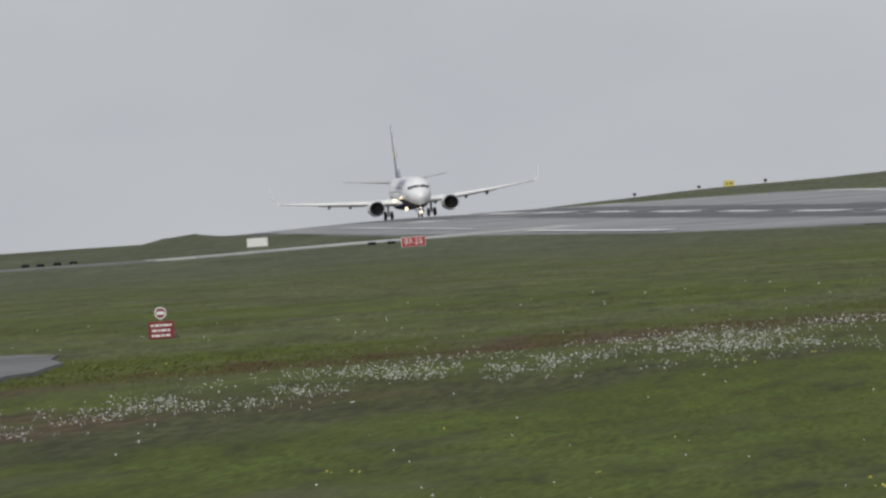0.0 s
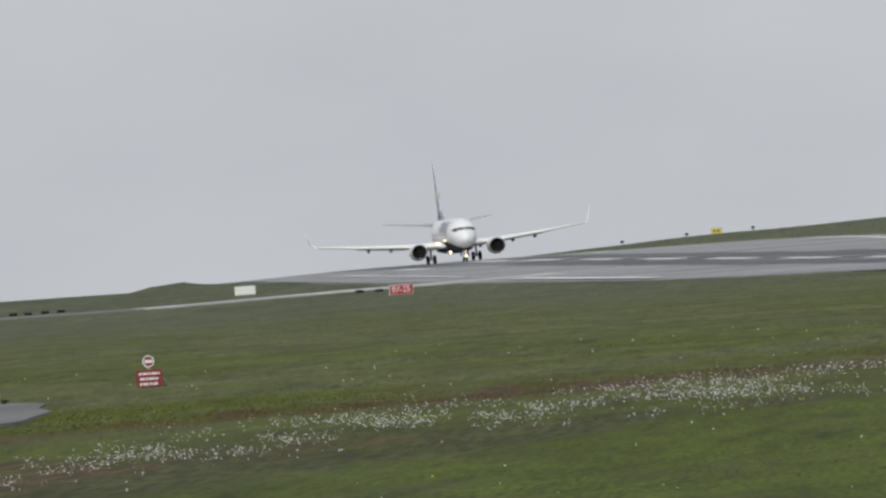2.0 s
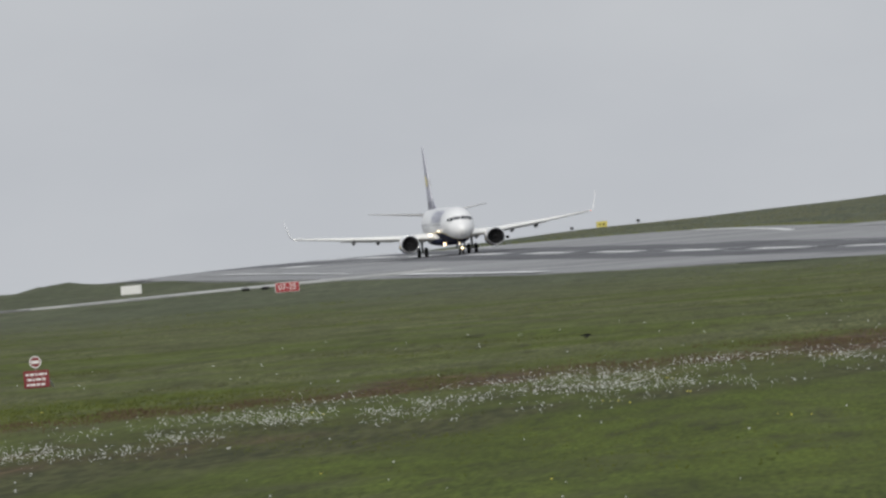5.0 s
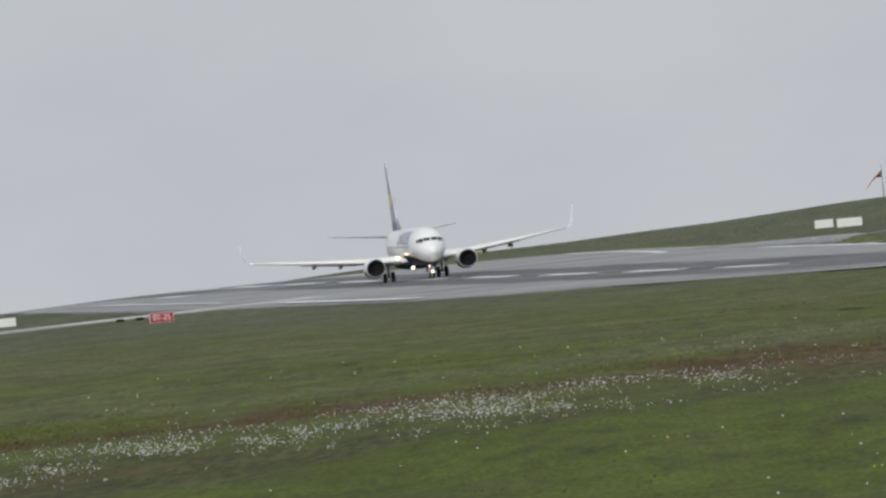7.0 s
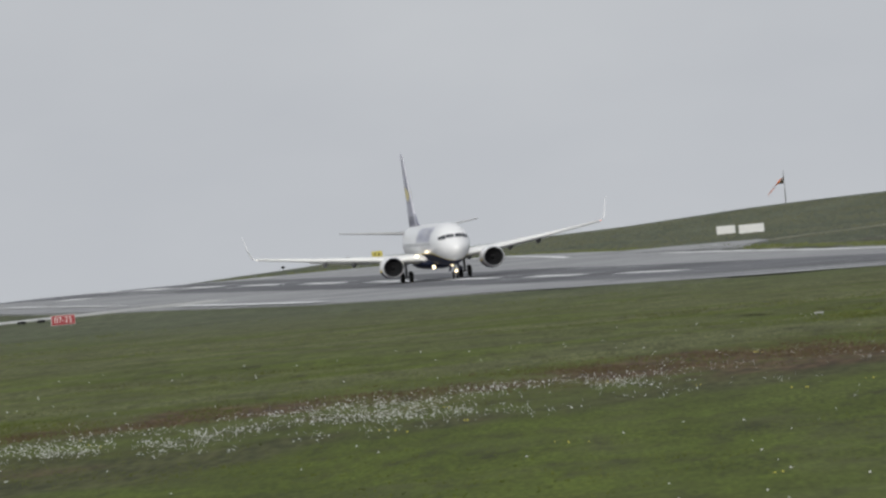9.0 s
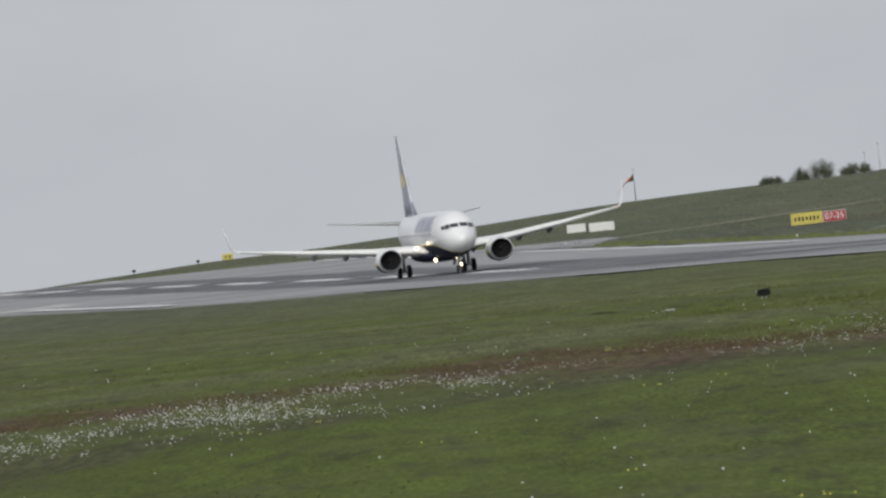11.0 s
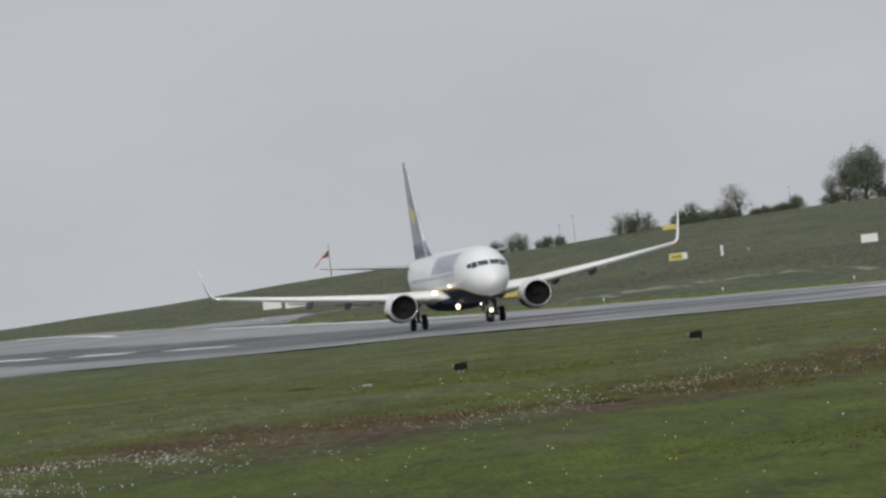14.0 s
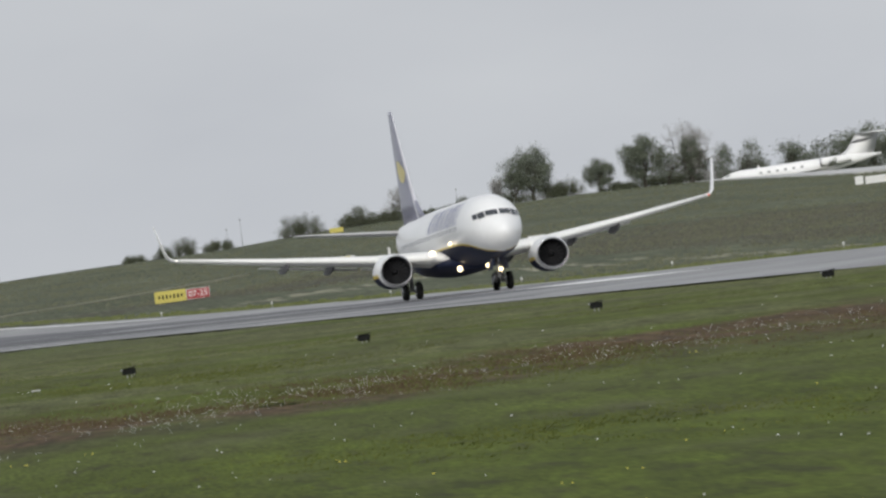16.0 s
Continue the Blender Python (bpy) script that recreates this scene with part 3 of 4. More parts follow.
    for s in (1, -1):
        bm, rows = bmesh.new(), []
        for i, (u0, u1) in enumerate(((0.26, 0.40), (0.14, 0.58), (0.08, 0.66), (0.10, 0.70), (0.22, 0.66), (0.40, 0.60))):
            z = 7.9 + 0.29 * i
            k = (z - 6.5) / 3.1
            lead, chord, thick = 31.6 + 2.8 * k, 6.0 - 2.3 * k, 0.44 - 0.16 * k
            row = []
            for j in range(5):
                u = u0 + (u1 - u0) * j / 4
                row.append(bm.verts.new(at(lead + chord * u, s * (thick * 1.3 * math.sqrt(u) * (1 - u) + 0.025), z)))
            rows.append(row)
        for p, q in zip(rows, rows[1:]):
            for j in range(4):
                bm.faces.new((p[j], p[j + 1], q[j + 1], q[j]))
        part("emblem", bm, EMBLEM, plane, "pale yellow emblem on the fin")
    # undercarriage
    gear(plane, 4.1, 0.0, 0.34, 0.2, 0.2, 1.5)
    for s in (1, -1):
        gear(plane, 19.7, s * 2.86, 0.56, 0.4, 0.43, 2.1)
    for s in (1, -1):
        part("gear_door", box(bmesh.new(), -0.02, 0.02, -0.8, 0.8, -0.35, 0.35, Matrix.Translation(at(3.9, s * 0.42, 1.12)) @ pose(0, 0, 0, 0, s * 12, 0)), NAVY, plane, smooth=False)
    # landing lights; the spots at x 9.6 and 4.0 are glowing stand-ins for reflections
    for x, y, z, r, flat in ((12.95, 2.45, 2.50, 0.21, 0.72), (9.6, 1.80, 2.84, 0.15, 0.65), (11.7, 1.06, 1.32, 0.16, 1.15), (12.1, 0.90, 1.68, 0.10, 0.9), (11.7, -0.70, 1.36, 0.15, 1.1), (4.0, 0.32, 1.40, 0.07, 1.0), (3.72, -0.1, 0.76, 0.14, 1.0)):
        bm = bmesh.new()
        bmesh.ops.create_uvsphere(bm, u_segments=12, v_segments=8, radius=r, matrix=Matrix.Translation(at(x, y, z)) @ Matrix.Diagonal((1, 0.6, flat, 1)))
        part("lamp_and_glint", bm, LAMPGLINT, plane, "glowing spot of a landing light or its reflection")
    return plane


def engine(plane, s):
    cy, cz, n = s * 4.9, 1.66, 32

    def ring(x, r, flat=0.93):
        out = []
        for j in range(n):
            a = 2 * math.pi * (j + 0.5) / n
            h = -math.cos(a) * r
            out.append(at(x, cy + math.sin(a) * r * 1.02, cz + (h if h > 0 else h * flat)))
        return out

    outer = [ring(x, r) for x, r in ((12.36, 0.99), (12.8, 1.08), (13.6, 1.13), (14.6, 1.10), (15.6, 0.97), (16.3, 0.82))]
    low = lambda j: j < 6 or j >= n - 6
    cowl = part("engine_cowl", skin(bmesh.new(), outer, pick=lambda i, j: not (low(j) and i >= 1)), WHITE, plane, "white engine cowl")
    part("lower_cowl", skin(bmesh.new(), outer, pick=lambda i, j: low(j) and i >= 1), NAVY, cowl, "navy underside of the cowl")
    trim = [[p + (p - at(x, cy, cz)) * 0.006 for p in ring(x, r)] for x, r in ((12.8, 1.08), (13.6, 1.13), (14.6, 1.10), (15.6, 0.97))]
    for side in (6, n - 7):
        part("cowl_line", skin(bmesh.new(), trim, pick=lambda i, j: j == side), YELLOW, cowl, "yellow line on the cowl")
    lip = [ring(12.36, 0.99), ring(12.29, 0.97), ring(12.26, 0.945), ring(12.28, 0.91), ring(12.36, 0.88)]
    part("intake_lip", skin(bmesh.new(), lip, cap0=False, cap1=False), STEEL, cowl, "bright metal intake lip")
    part("intake", skin(bmesh.new(), [ring(12.36, 0.88), ring(12.8, 0.82), ring(13.15, 0.79)], cap0=False), DARK, cowl, "dark intake duct")
    part("spinner", skin(bmesh.new(), [ring(12.75, 0.02, 1), ring(12.9, 0.12, 1), ring(13.13, 0.22, 1)]), DARK, cowl, "dark spinner")
    for k in range(18):
        a = 2 * math.pi * k / 18
        bm = bmesh.new()
        pts = []
        for r, da, dx in ((0.2, -0.1, 0), (0.78, -0.06, -0.02), (0.78, 0.12, 0.06), (0.2, 0.16, 0.1)):
            pts.append(bm.verts.new(at(13.02 + dx, cy + r * math.sin(a + da), cz + r * math.cos(a + da))))
        bm.faces.new(pts)
        part("fan_blade", bm, DARK, cowl)
    part("nozzle", skin(bmesh.new(), [ring(16.2, 0.62, 1), ring(17.2, 0.45, 1), ring(18.0, 0.14, 1)]), STEEL, cowl, "bare metal nozzle")
    part("pylon", skin(bmesh.new(), foil([(13.3, cy, 2.50, 3.6, 0.34, (1, 0)), (14.9, cy, 2.66, 2.2, 0.26, (1, 0))], 6)), WHITE, plane)


def gear(plane, x, y, r, width, half, top):
    strut = part("strut", rod(bmesh.new(), at(x, y, r), at(x + 0.1, y, top), r * 0.22, r * 0.28), STEEL, plane, "steel undercarriage leg")
    part("axle", rod(bmesh.new(), at(x, y - half, r), at(x, y + half, r), r * 0.14), STEEL, strut)
    part("drag_brace", rod(bmesh.new(), at(x, y, r * 1.6), at(x - r * 1.7, y, top), r * 0.12), STEEL, strut)
    for s in (1, -1):
        cyl = []
        for dy, k in ((-0.5, 0.72), (-0.42, 0.92), (-0.2, 1.0), (0.2, 1.0), (0.42, 0.92), (0.5, 0.72)):
            cyl.append([at(x + k * r * math.sin(2 * math.pi * j / 24), y + s * half + dy * width, r + k * r * math.cos(2 * math.pi * j / 24)) for j in range(24)])
        tyre = part("tyre", skin(bmesh.new(), cyl), RUBBER, strut, "black tyre")
        part("rim", rod(bmesh.new(), at(x, y + s * half - 0.51 * width, r), at(x, y + s * half + 0.51 * width, r), r * 0.5, n=16), STEEL, strut, "grey wheel rim")


plane = airliner()


# ---- signs, lights and boards on the airfield ----
RED = material("red_sign_face", (0.36, 0.034, 0.040), 0.5, vary=0.12, scale=5)
DARKRED = material("dark_red_board", (0.20, 0.018, 0.022), 0.6, vary=0.15, scale=5)
SIGNYELLOW = material("yellow_sign_face", (0.58, 0.50, 0.11), 0.5, vary=0.12, scale=5)
SIGNWHITE = material("white_board_paint", (0.74, 0.74, 0.72), 0.55, vary=0.08, scale=4)
BLACK = material("black_fitting", (0.014, 0.015, 0.014), 0.75, vary=0.25, scale=12, spec=0.15)
POST = material("galvanised_post", (0.33, 0.34, 0.34), 0.5, 0.5, vary=0.15, scale=9)
ORANGE = material("orange_windsock_cloth", (0.72, 0.17, 0.035), 0.8, vary=0.12, scale=5)
PALEEND = material("faded_windsock_cloth", (0.62, 0.36, 0.24), 0.8, vary=0.12, scale=5)
PALECLOTH = material("dull_windsock_cloth", (0.10, 0.09, 0.07), 0.8, vary=0.12, scale=5)


def facing(x, y, z=None, turn=0.0):
    """A pose on the ground whose -Y side is turned to the viewing mound."""
    return pose(x, y, ground_z(x, y) if z is None else z, 0, 0, -math.degrees(math.atan2(x, y)) + turn)


def stand(name, label, category, m, group=""):
    ob = tagged(new(name), label, category, group)
    ob.matrix_world = m
    return ob


def words(text, size, mat, parent, x, z, y):
    cu = bpy.data.curves.new("lettering", "FONT")
    cu.body, cu.size, cu.align_x, cu.align_y, cu.extrude = text, size, "CENTER", "CENTER", 0.004
    tmp = new("lettering", cu)
    dg = bpy.context.evaluated_depsgraph_get()
    me = bpy.data.meshes.new_from_object(tmp.evaluated_get(dg))
    bpy.data.objects.remove(tmp)
    me.materials.clear()
    me.materials.append(mat)
    ob = new("lettering", me)
    ob.parent = parent
    ob.matrix_basis = pose(x, y, z, 90, 0, 0)
    return tagged(ob, "raised white lettering")


def panel(width, height, depth, bevel=0.02):
    bm = box(bmesh.new(), -width / 2, width / 2, -depth / 2, depth / 2, 0, height)
    bmesh.ops.bevel(bm, geom=bm.edges[:], offset=bevel, segments=1, affect="EDGES")
    return bm


def sign(name, label, m, width, height, lift, face, frame_mat=BLACK, text="", bars=0, category="sign", depth=0.22, group=""):
    s = stand(name, label, category, m, group)
    cab = part("cabinet", panel(width, height, depth), frame_mat, s, smooth=False)
    cab.location.z = lift
    f = part("face", panel(width - 0.08, height - 0.08, 0.03, 0.006), face, s, smooth=False)
    f.location = (0, -depth / 2 - 0.012, lift + 0.04)
    for k in (-0.32, 0.32):
        part("leg", rod(bmesh.new(), (k * width, 0, -0.15), (k * width, 0, lift + 0.02), 0.05), POST, s)
    if text:
        words(text, height * 0.80, SIGNWHITE, s, 0, lift + height * 0.5, -depth / 2 - 0.035)
    w = (width - 0.5) / max(1, bars)
    for k in range(bars):
        hh = height * (0.36 if k % 3 else 0.26)
        b = part("character_bar", box(bmesh.new(), -w * 0.24, w * 0.24, -0.006, 0.006, -hh / 2, hh / 2), BLACK, s, smooth=False)
        b.location = (-(width - 0.5) / 2 + w * (k + 0.5), -depth / 2 - 0.034, lift + height * 0.5)
    return s


sign("runway_sign", "red runway holding sign with white numerals", facing(89.5, 1065.7, turn=8), 2.1, 0.86, 0.12, RED, SIGNWHITE, text="07-25")
sign("runway_sign", "red runway sign beside a yellow direction sign", facing(185.0, 1158.8, turn=4), 2.2, 0.98, 0.10, RED, SIGNWHITE, text="07-25")
sign("direction_sign", "yellow taxiway direction sign with black marks", facing(182.6, 1160.5, turn=4), 3.0, 1.12, 0.10, SIGNYELLOW, SIGNYELLOW, bars=7)
sign("direction_sign", "small yellow sign with a white end panel", facing(221.4, 1287.6, turn=6), 1.5, 0.75, 0.1, SIGNYELLOW, SIGNWHITE, bars=3)
sign("direction_sign", "yellow sign on the brow of the hill", facing(217.0, 1975.0), 1.75, 0.95, 0.1, SIGNYELLOW, SIGNYELLOW, bars=2)
sign("direction_sign", "yellow sign below the hedge", facing(321.0, 1870.0), 2.1, 0.75, 0.1, SIGNYELLOW, SIGNYELLOW, bars=0)
white_end = part("end_panel", panel(0.45, 0.7, 0.24), SIGNWHITE, bpy.data.objects["direction_sign.001"], "white end panel", smooth=False)
white_end.location = (0.95, 0, 0.14)


def board(label, x, y, width, height, lift=0.25, turn=0.0):
    b = stand("marker_board", label, "board", facing(x, y, turn=turn), "white boards on the airfield")
    p = part("panel", panel(width, height, 0.10), SIGNWHITE, b, smooth=False)
    p.location.z = lift
    for k in (-0.36, 0.36):
        part("leg", rod(bmesh.new(), (k * width, 0.02, -0.15), (k * width, 0.02, lift + 0.05), 0.045), POST, b)
        part("brace", rod(bmesh.new(), (k * width, 0.06, lift + height * 0.7), (k * width, 0.75, -0.1), 0.03), POST, b)
    return b


board("plain white board standing by the taxiway", 86.8, 1216.0, 2.05, 0.86, 0.06, 6)
board("plain white board on the far grass", 201.0, 1452.0, 2.2, 0.98, 0.05, 5)
board("longer plain white board on the far grass", 199.75, 1421.5, 2.95, 1.0, 0.05, 5)
board("plain white board on the slope of the hill", 222.7, 1184.2, 1.65, 0.8, 0.12, 3)
board("small white board below the apron", 327.7, 1521.0, 1.05, 1.05, 0.08, 2)
board("low white board below the apron", 330.4, 1523.5, 2.7, 0.95, 0.1, 2)


def stop_sign():
    s = stand("stop_board", "red warning board with a no-entry disc on a tripod", "sign", facing(26.1, 413.2, turn=2))
    main = part("board", panel(0.86, 0.58, 0.05), DARKRED, s, "dark red board", smooth=False)
    main.location.z = 0.05
    for r, (z, w) in enumerate(((0.50, 0.70), (0.33, 0.62), (0.16, 0.66))):
        x = -w / 2
        k = 0
        while x < w / 2 - 0.05:
            ln = (0.10, 0.15, 0.07, 0.18)[(k + r) % 4]
            b = part("writing_bar", box(bmesh.new(), 0, min(ln, w / 2 - x), -0.004, 0.004, -0.035, 0.035), SIGNWHITE, s, smooth=False)
            b.location = (x, -0.031, z)
            x += ln + 0.035
            k += 1
    disc = part("disc", rod(bmesh.new(), (0, 0.015, 0.91), (0, -0.015, 0.91), 0.20, n=28), DARKRED, s, "red no-entry disc", smooth=False)
    bm = bmesh.new()
    inner = [[bm.verts.new((r * math.cos(2 * math.pi * i / 28), -0.02, 0.91 + r * math.sin(2 * math.pi * i / 28))) for i in range(28)] for r in (0.165, 0.20)]
    for i in range(28):
        bm.faces.new((inner[0][i], inner[1][i], inner[1][(i + 1) % 28], inner[0][(i + 1) % 28]))
    part("white_rim", bm, SIGNWHITE, disc, "white rim", smooth=False)
    part("white_bar", box(bmesh.new(), -0.13, 0.13, -0.024, -0.017, 0.86, 0.96), SIGNWHITE, disc, "white bar", smooth=False)
    part("neck", rod(bmesh.new(), (0, 0.02, 0.55), (0, 0.02, 0.76), 0.022), POST, s)
    for a, b in (((-0.36, 0.02, 0.5), (-0.36, 0.0, -0.1)), ((0.36, 0.02, 0.5), (0.36, 0.0, -0.1)), ((0.30, 0.03, 0.58), (0.62, 0.45, -0.1))):
        part("leg", rod(bmesh.new(), a, b, 0.028), POST, s)


stop_sign()


def field_light(x, y):
    s = stand("field_light", "black box light standing in the grass", "light", facing(x, y), "black lights in the grass")
    bm = panel(0.52, 0.24, 0.26, 0.03)
    b = part("housing", bm, BLACK, s, "black housing", smooth=False)
    b.location.z = 0.10
    l = part("lens", panel(0.09, 0.08, 0.20, 0.02), POST, b, "pale glass lens at the end", smooth=False)
    l.location = (-0.27, -0.03, 0.15)
    h = part("hood", panel(0.56, 0.03, 0.34, 0.008), BLACK, s, smooth=False)
    h.location, h.rotation_euler = (0.03, -0.03, 0.34), (0.0, -0.12, 0.0)
    for k in (-0.08, 0.08):
        part("stem", rod(bmesh.new(), (k, 0, -0.1), (k, 0, 0.12), 0.03), POST, s)
    part("cable_cover", rod(bmesh.new(), (0.2, 0.05, 0.0), (0.2, 0.05, 0.2), 0.02), BLACK, s)


for x, y in ((71.4, 466.1), (83.0, 480.4), (94.6, 492.0), (105.7, 498.9)):
    field_light(x, y)


s = stand("marker_plate", "small flat white plate lying in the grass", "marker", facing(66.3, 456.0))
part("plate", panel(0.36, 0.04, 0.9, 0.012), CONCRETE, s, smooth=False).location.z = 0.03
for k in (-0.12, 0.12):
    part("peg", rod(bmesh.new(), (k, 0, -0.15), (k, 0, 0.09), 0.02), POST, s)


def edge_light(x, y, tall=0.36):
    s = stand("edge_light", "small white runway edge light on a stem", "light", pose(x, y, ground_z(x, y)), "runway edge lights")
    part("base", rod(bmesh.new(), (0, 0, -0.05), (0, 0, 0.06), 0.14, 0.11), POST, s)
    part("stem", rod(bmesh.new(), (0, 0, 0.06), (0, 0, tall), 0.035), POST, s)
    part("lamp_head", rod(bmesh.new(), (0, 0, tall), (0, 0, tall + 0.17), 0.085, 0.06), SIGNWHITE, s, "white lamp head")


for y in (702, 757, 812, 867, 921, 976, 1033):
    edge_light(161.6, y)
edge_light(172.5, 1255)
edge_light(226.0, 1270, 0.3)
for x, y in ((61.3, 1165.9), (62.4, 1160), (64.3, 1165.7), (65.8, 1165.6), (91.9, 1140), (93.4, 1136)):
    s = stand("taxiway_light", "low dark light by the taxiway", "light", facing(x, y), "taxiway lights")
    part("dome", panel(0.75, 0.28, 0.5, 0.08), BLACK, s, smooth=False)
    part("foot", rod(bmesh.new(), (0, 0, -0.1), (0, 0, 0.05), 0.2), POST, s)
for x, y in ((203.5, 1992), (214.0, 1992), (224.8, 1992)):
    s = stand("approach_light", "small dark light on the brow", "light", facing(x, y), "lights on the brow")
    part("head", panel(0.55, 0.4, 0.35, 0.06), BLACK, s, smooth=False).location.z = 0.25
    part("stem", rod(bmesh.new(), (0, 0, -0.1), (0, 0, 0.3), 0.06), POST, s)
s = stand("marker_post", "short white post on the slope", "post", facing(223.4, 1271.0))
part("shaft", panel(0.28, 1.05, 0.28, 0.05), SIGNWHITE, s, smooth=False)
part("cap", panel(0.32, 0.08, 0.32, 0.02), SIGNWHITE, s, smooth=False).location.z = 1.05


def mast(x, y, h, label):
    s = stand("mast", label, "mast", pose(x, y, ground_z(x, y)), "thin masts on the brow")
    part("shaft", rod(bmesh.new(), (0, 0, -0.3), (0, 0, h), 0.05, 0.03), POST, s)
    part("head", box(bmesh.new(), -0.12, 0.12, -0.08, 0.08, h, h + 0.2), POST, s, smooth=False)


mast(322.0, 1980.0, 3.0, "thin grey mast on the brow")
mast(306.0, 1868.0, 4.6, "thin grey mast beside the bushes")
mast(356.5, 1960.0, 3.4, "thin grey mast behind the hedge")


def windsock():
    s = stand("windsock", "orange windsock hanging half full on a pole", "windsock", facing(283.5, 1975.0))
    part("pole", rod(bmesh.new(), (0, 0, -0.3), (0, 0, 5.3), 0.09, 0.06), POST, s, "thin grey pole")
    hoop = part("hoop", rod(bmesh.new(), (-0.05, 0, 3.1), (-0.05, 0, 4.2), 0.05), BLACK, s)
    pts, n = [], 14
    for i, (x, z, r) in enumerate(((-0.1, 3.85, 0.62), (-0.6, 3.7, 0.60), (-1.25, 3.25, 0.56), (-1.8, 2.65, 0.50), (-2.3, 2.0, 0.44), (-2.8, 1.45, 0.36))):
        dx, dz = (1.0, -0.15) if i == 0 else (0.8, -0.6) if i < 3 else (0.65, -0.76)
        pts.append([Vector((x + r * math.cos(2 * math.pi * j / n) * -dz, r * math.sin(2 * math.pi * j / n), z + r * math.cos(2 * math.pi * j / n) * dx)) for j in range(n)])
    for i in range(5):
        part("sock_band", skin(bmesh.new(), pts[i:i + 2], cap0=False, cap1=False), PALECLOTH if i == 0 else ORANGE if i < 4 else PALEEND, s, "dark cloth band" if i == 0 else "orange cloth band")


windsock()


# ---- the parked jet on the apron ----
JETWHITE = material("clean_white_jet_paint", (0.86, 0.86, 0.85), 0.5, vary=0.04, scale=2, spec=0.2)
TINTED = material("tinted_cabin_glass", (0.26, 0.265, 0.27), 0.35, vary=0.1, scale=2, spec=0.2)


def business_jet():
    x, y = 403.6, 1999.8
    jet = stand("business_jet", "white business jet parked on the apron before trees", "airplane", facing(x, y, ground_z(416, 2000) - 0.25) @ pose(3.0, 0, -0.45, 0, -1.6, 0))
    jet.scale = (1.19, 1.0, 1.04)
    n = 24

    def ring(px, zc, r, k=1.0):
        return [Vector((px, r * math.cos(2 * math.pi * j / n), zc + k * r * math.sin(2 * math.pi * j / n))) for j in range(n)]

    body = [ring(*v) for v in ((0, 1.75, 0.03), (0.25, 1.78, 0.3), (0.8, 1.85, 0.58), (1.6, 2.0, 0.86), (2.6, 2.15, 1.08), (4, 2.22, 1.18), (15, 2.22, 1.18), (18, 2.35, 1.02), (21, 2.6, 0.62), (23.5, 2.8, 0.12))]
    part("fuselage", skin(bmesh.new(), body), JETWHITE, jet, "white fuselage")
    for k in range(6):
        bm = bmesh.new()
        px = 6.6 + 1.15 * k
        pts = [bm.verts.new((px + dx, -math.sqrt(1.20 ** 2 - dz * dz), 2.22 + dz)) for dx, dz in ((-0.2, 0.14), (0.2, 0.14), (0.2, 0.46), (-0.2, 0.46))]
        bm.faces.new(pts)
        part("window", bm, TINTED, jet, "oval cabin window")
    for s in (1, -1):
        bm = bmesh.new()
        bm.faces.new([bm.verts.new((px, s * py, pz)) for px, py, pz in ((1.55, 0.45, 2.74), (1.9, 0.75, 2.70), (2.6, 0.86, 2.92), (2.1, 0.45, 3.0))])
        part("windscreen", bm, TINTED, jet)
        wing = [[Vector((px + c * u, s * py, pz + h)) for u, h in ((0, 0), (0.3, 0.16 * t), (1, 0), (0.3, -0.1 * t))] for px, py, pz, c, t in ((9.0, 0.8, 1.35, 5.0, 1.6), (15.5, 11.0, 2.0, 1.4, 0.5))]
        part("wing", skin(bmesh.new(), wing), JETWHITE, jet, "white swept wing")
        part("winglet", skin(bmesh.new(), [[Vector((px + c * u, s * py, pz + 0.0 * u + h)) for u, h in ((0, 0), (0.5, 0.03), (1, 0), (0.5, -0.03))] for px, py, pz, c in ((15.5, 11.0, 2.0, 1.4), (16.6, 11.5, 3.3, 0.7))]), JETWHITE, jet)
        nac = [[Vector((px, s * 1.75 + r * math.cos(2 * math.pi * j / 16), 2.75 + r * math.sin(2 * math.pi * j / 16))) for j in range(16)] for px, r in ((14.9, 0.55), (15.3, 0.68), (17.5, 0.66), (19.2, 0.42))]
        eng = part("engine", skin(bmesh.new(), nac, cap1=False), JETWHITE, jet, "white rear engine pod")
        part("intake_ring", skin(bmesh.new(), [[Vector((px, s * 1.75 + r * math.cos(2 * math.pi * j / 16), 2.75 + r * math.sin(2 * math.pi * j / 16))) for j in range(16)] for px, r in ((14.86, 0.56), (15.1, 0.62))], cap0=False, cap1=False), STEEL, eng)
        tp = [[Vector((px + c * u, s * py, pz + h)) for u, h in ((0, 0), (0.3, 0.1), (1, 0), (0.3, -0.08))] for px, py, pz, c in ((20.2, 0.0, 6.3, 3.4), (23.4, 4.6, 6.2, 1.5))]
        part("tailplane", skin(bmesh.new(), tp), JETWHITE, jet, "white tailplane on top of the fin")
        part("main_wheel", rod(bmesh.new(), (13.6, s * 1.8, 0.42), (13.6, s * 2.2, 0.42), 0.42, n=18), RUBBER, jet)
        part("main_leg", rod(bmesh.new(), (13.5, s * 2.0, 0.42), (13.2, s * 1.9, 1.5), 0.1), STEEL, jet)
    part("fin", skin(bmesh.new(), [[Vector((px + c * u, h, pz)) for u, h in ((0, 0), (0.35, 0.14), (1, 0), (0.35, -0.14))] for px, pz, c in ((16.8, 2.9, 5.6), (18.7, 4.0, 4.1), (20.3, 6.3, 3.3))]), JETWHITE, jet, "white fin with a dark band")
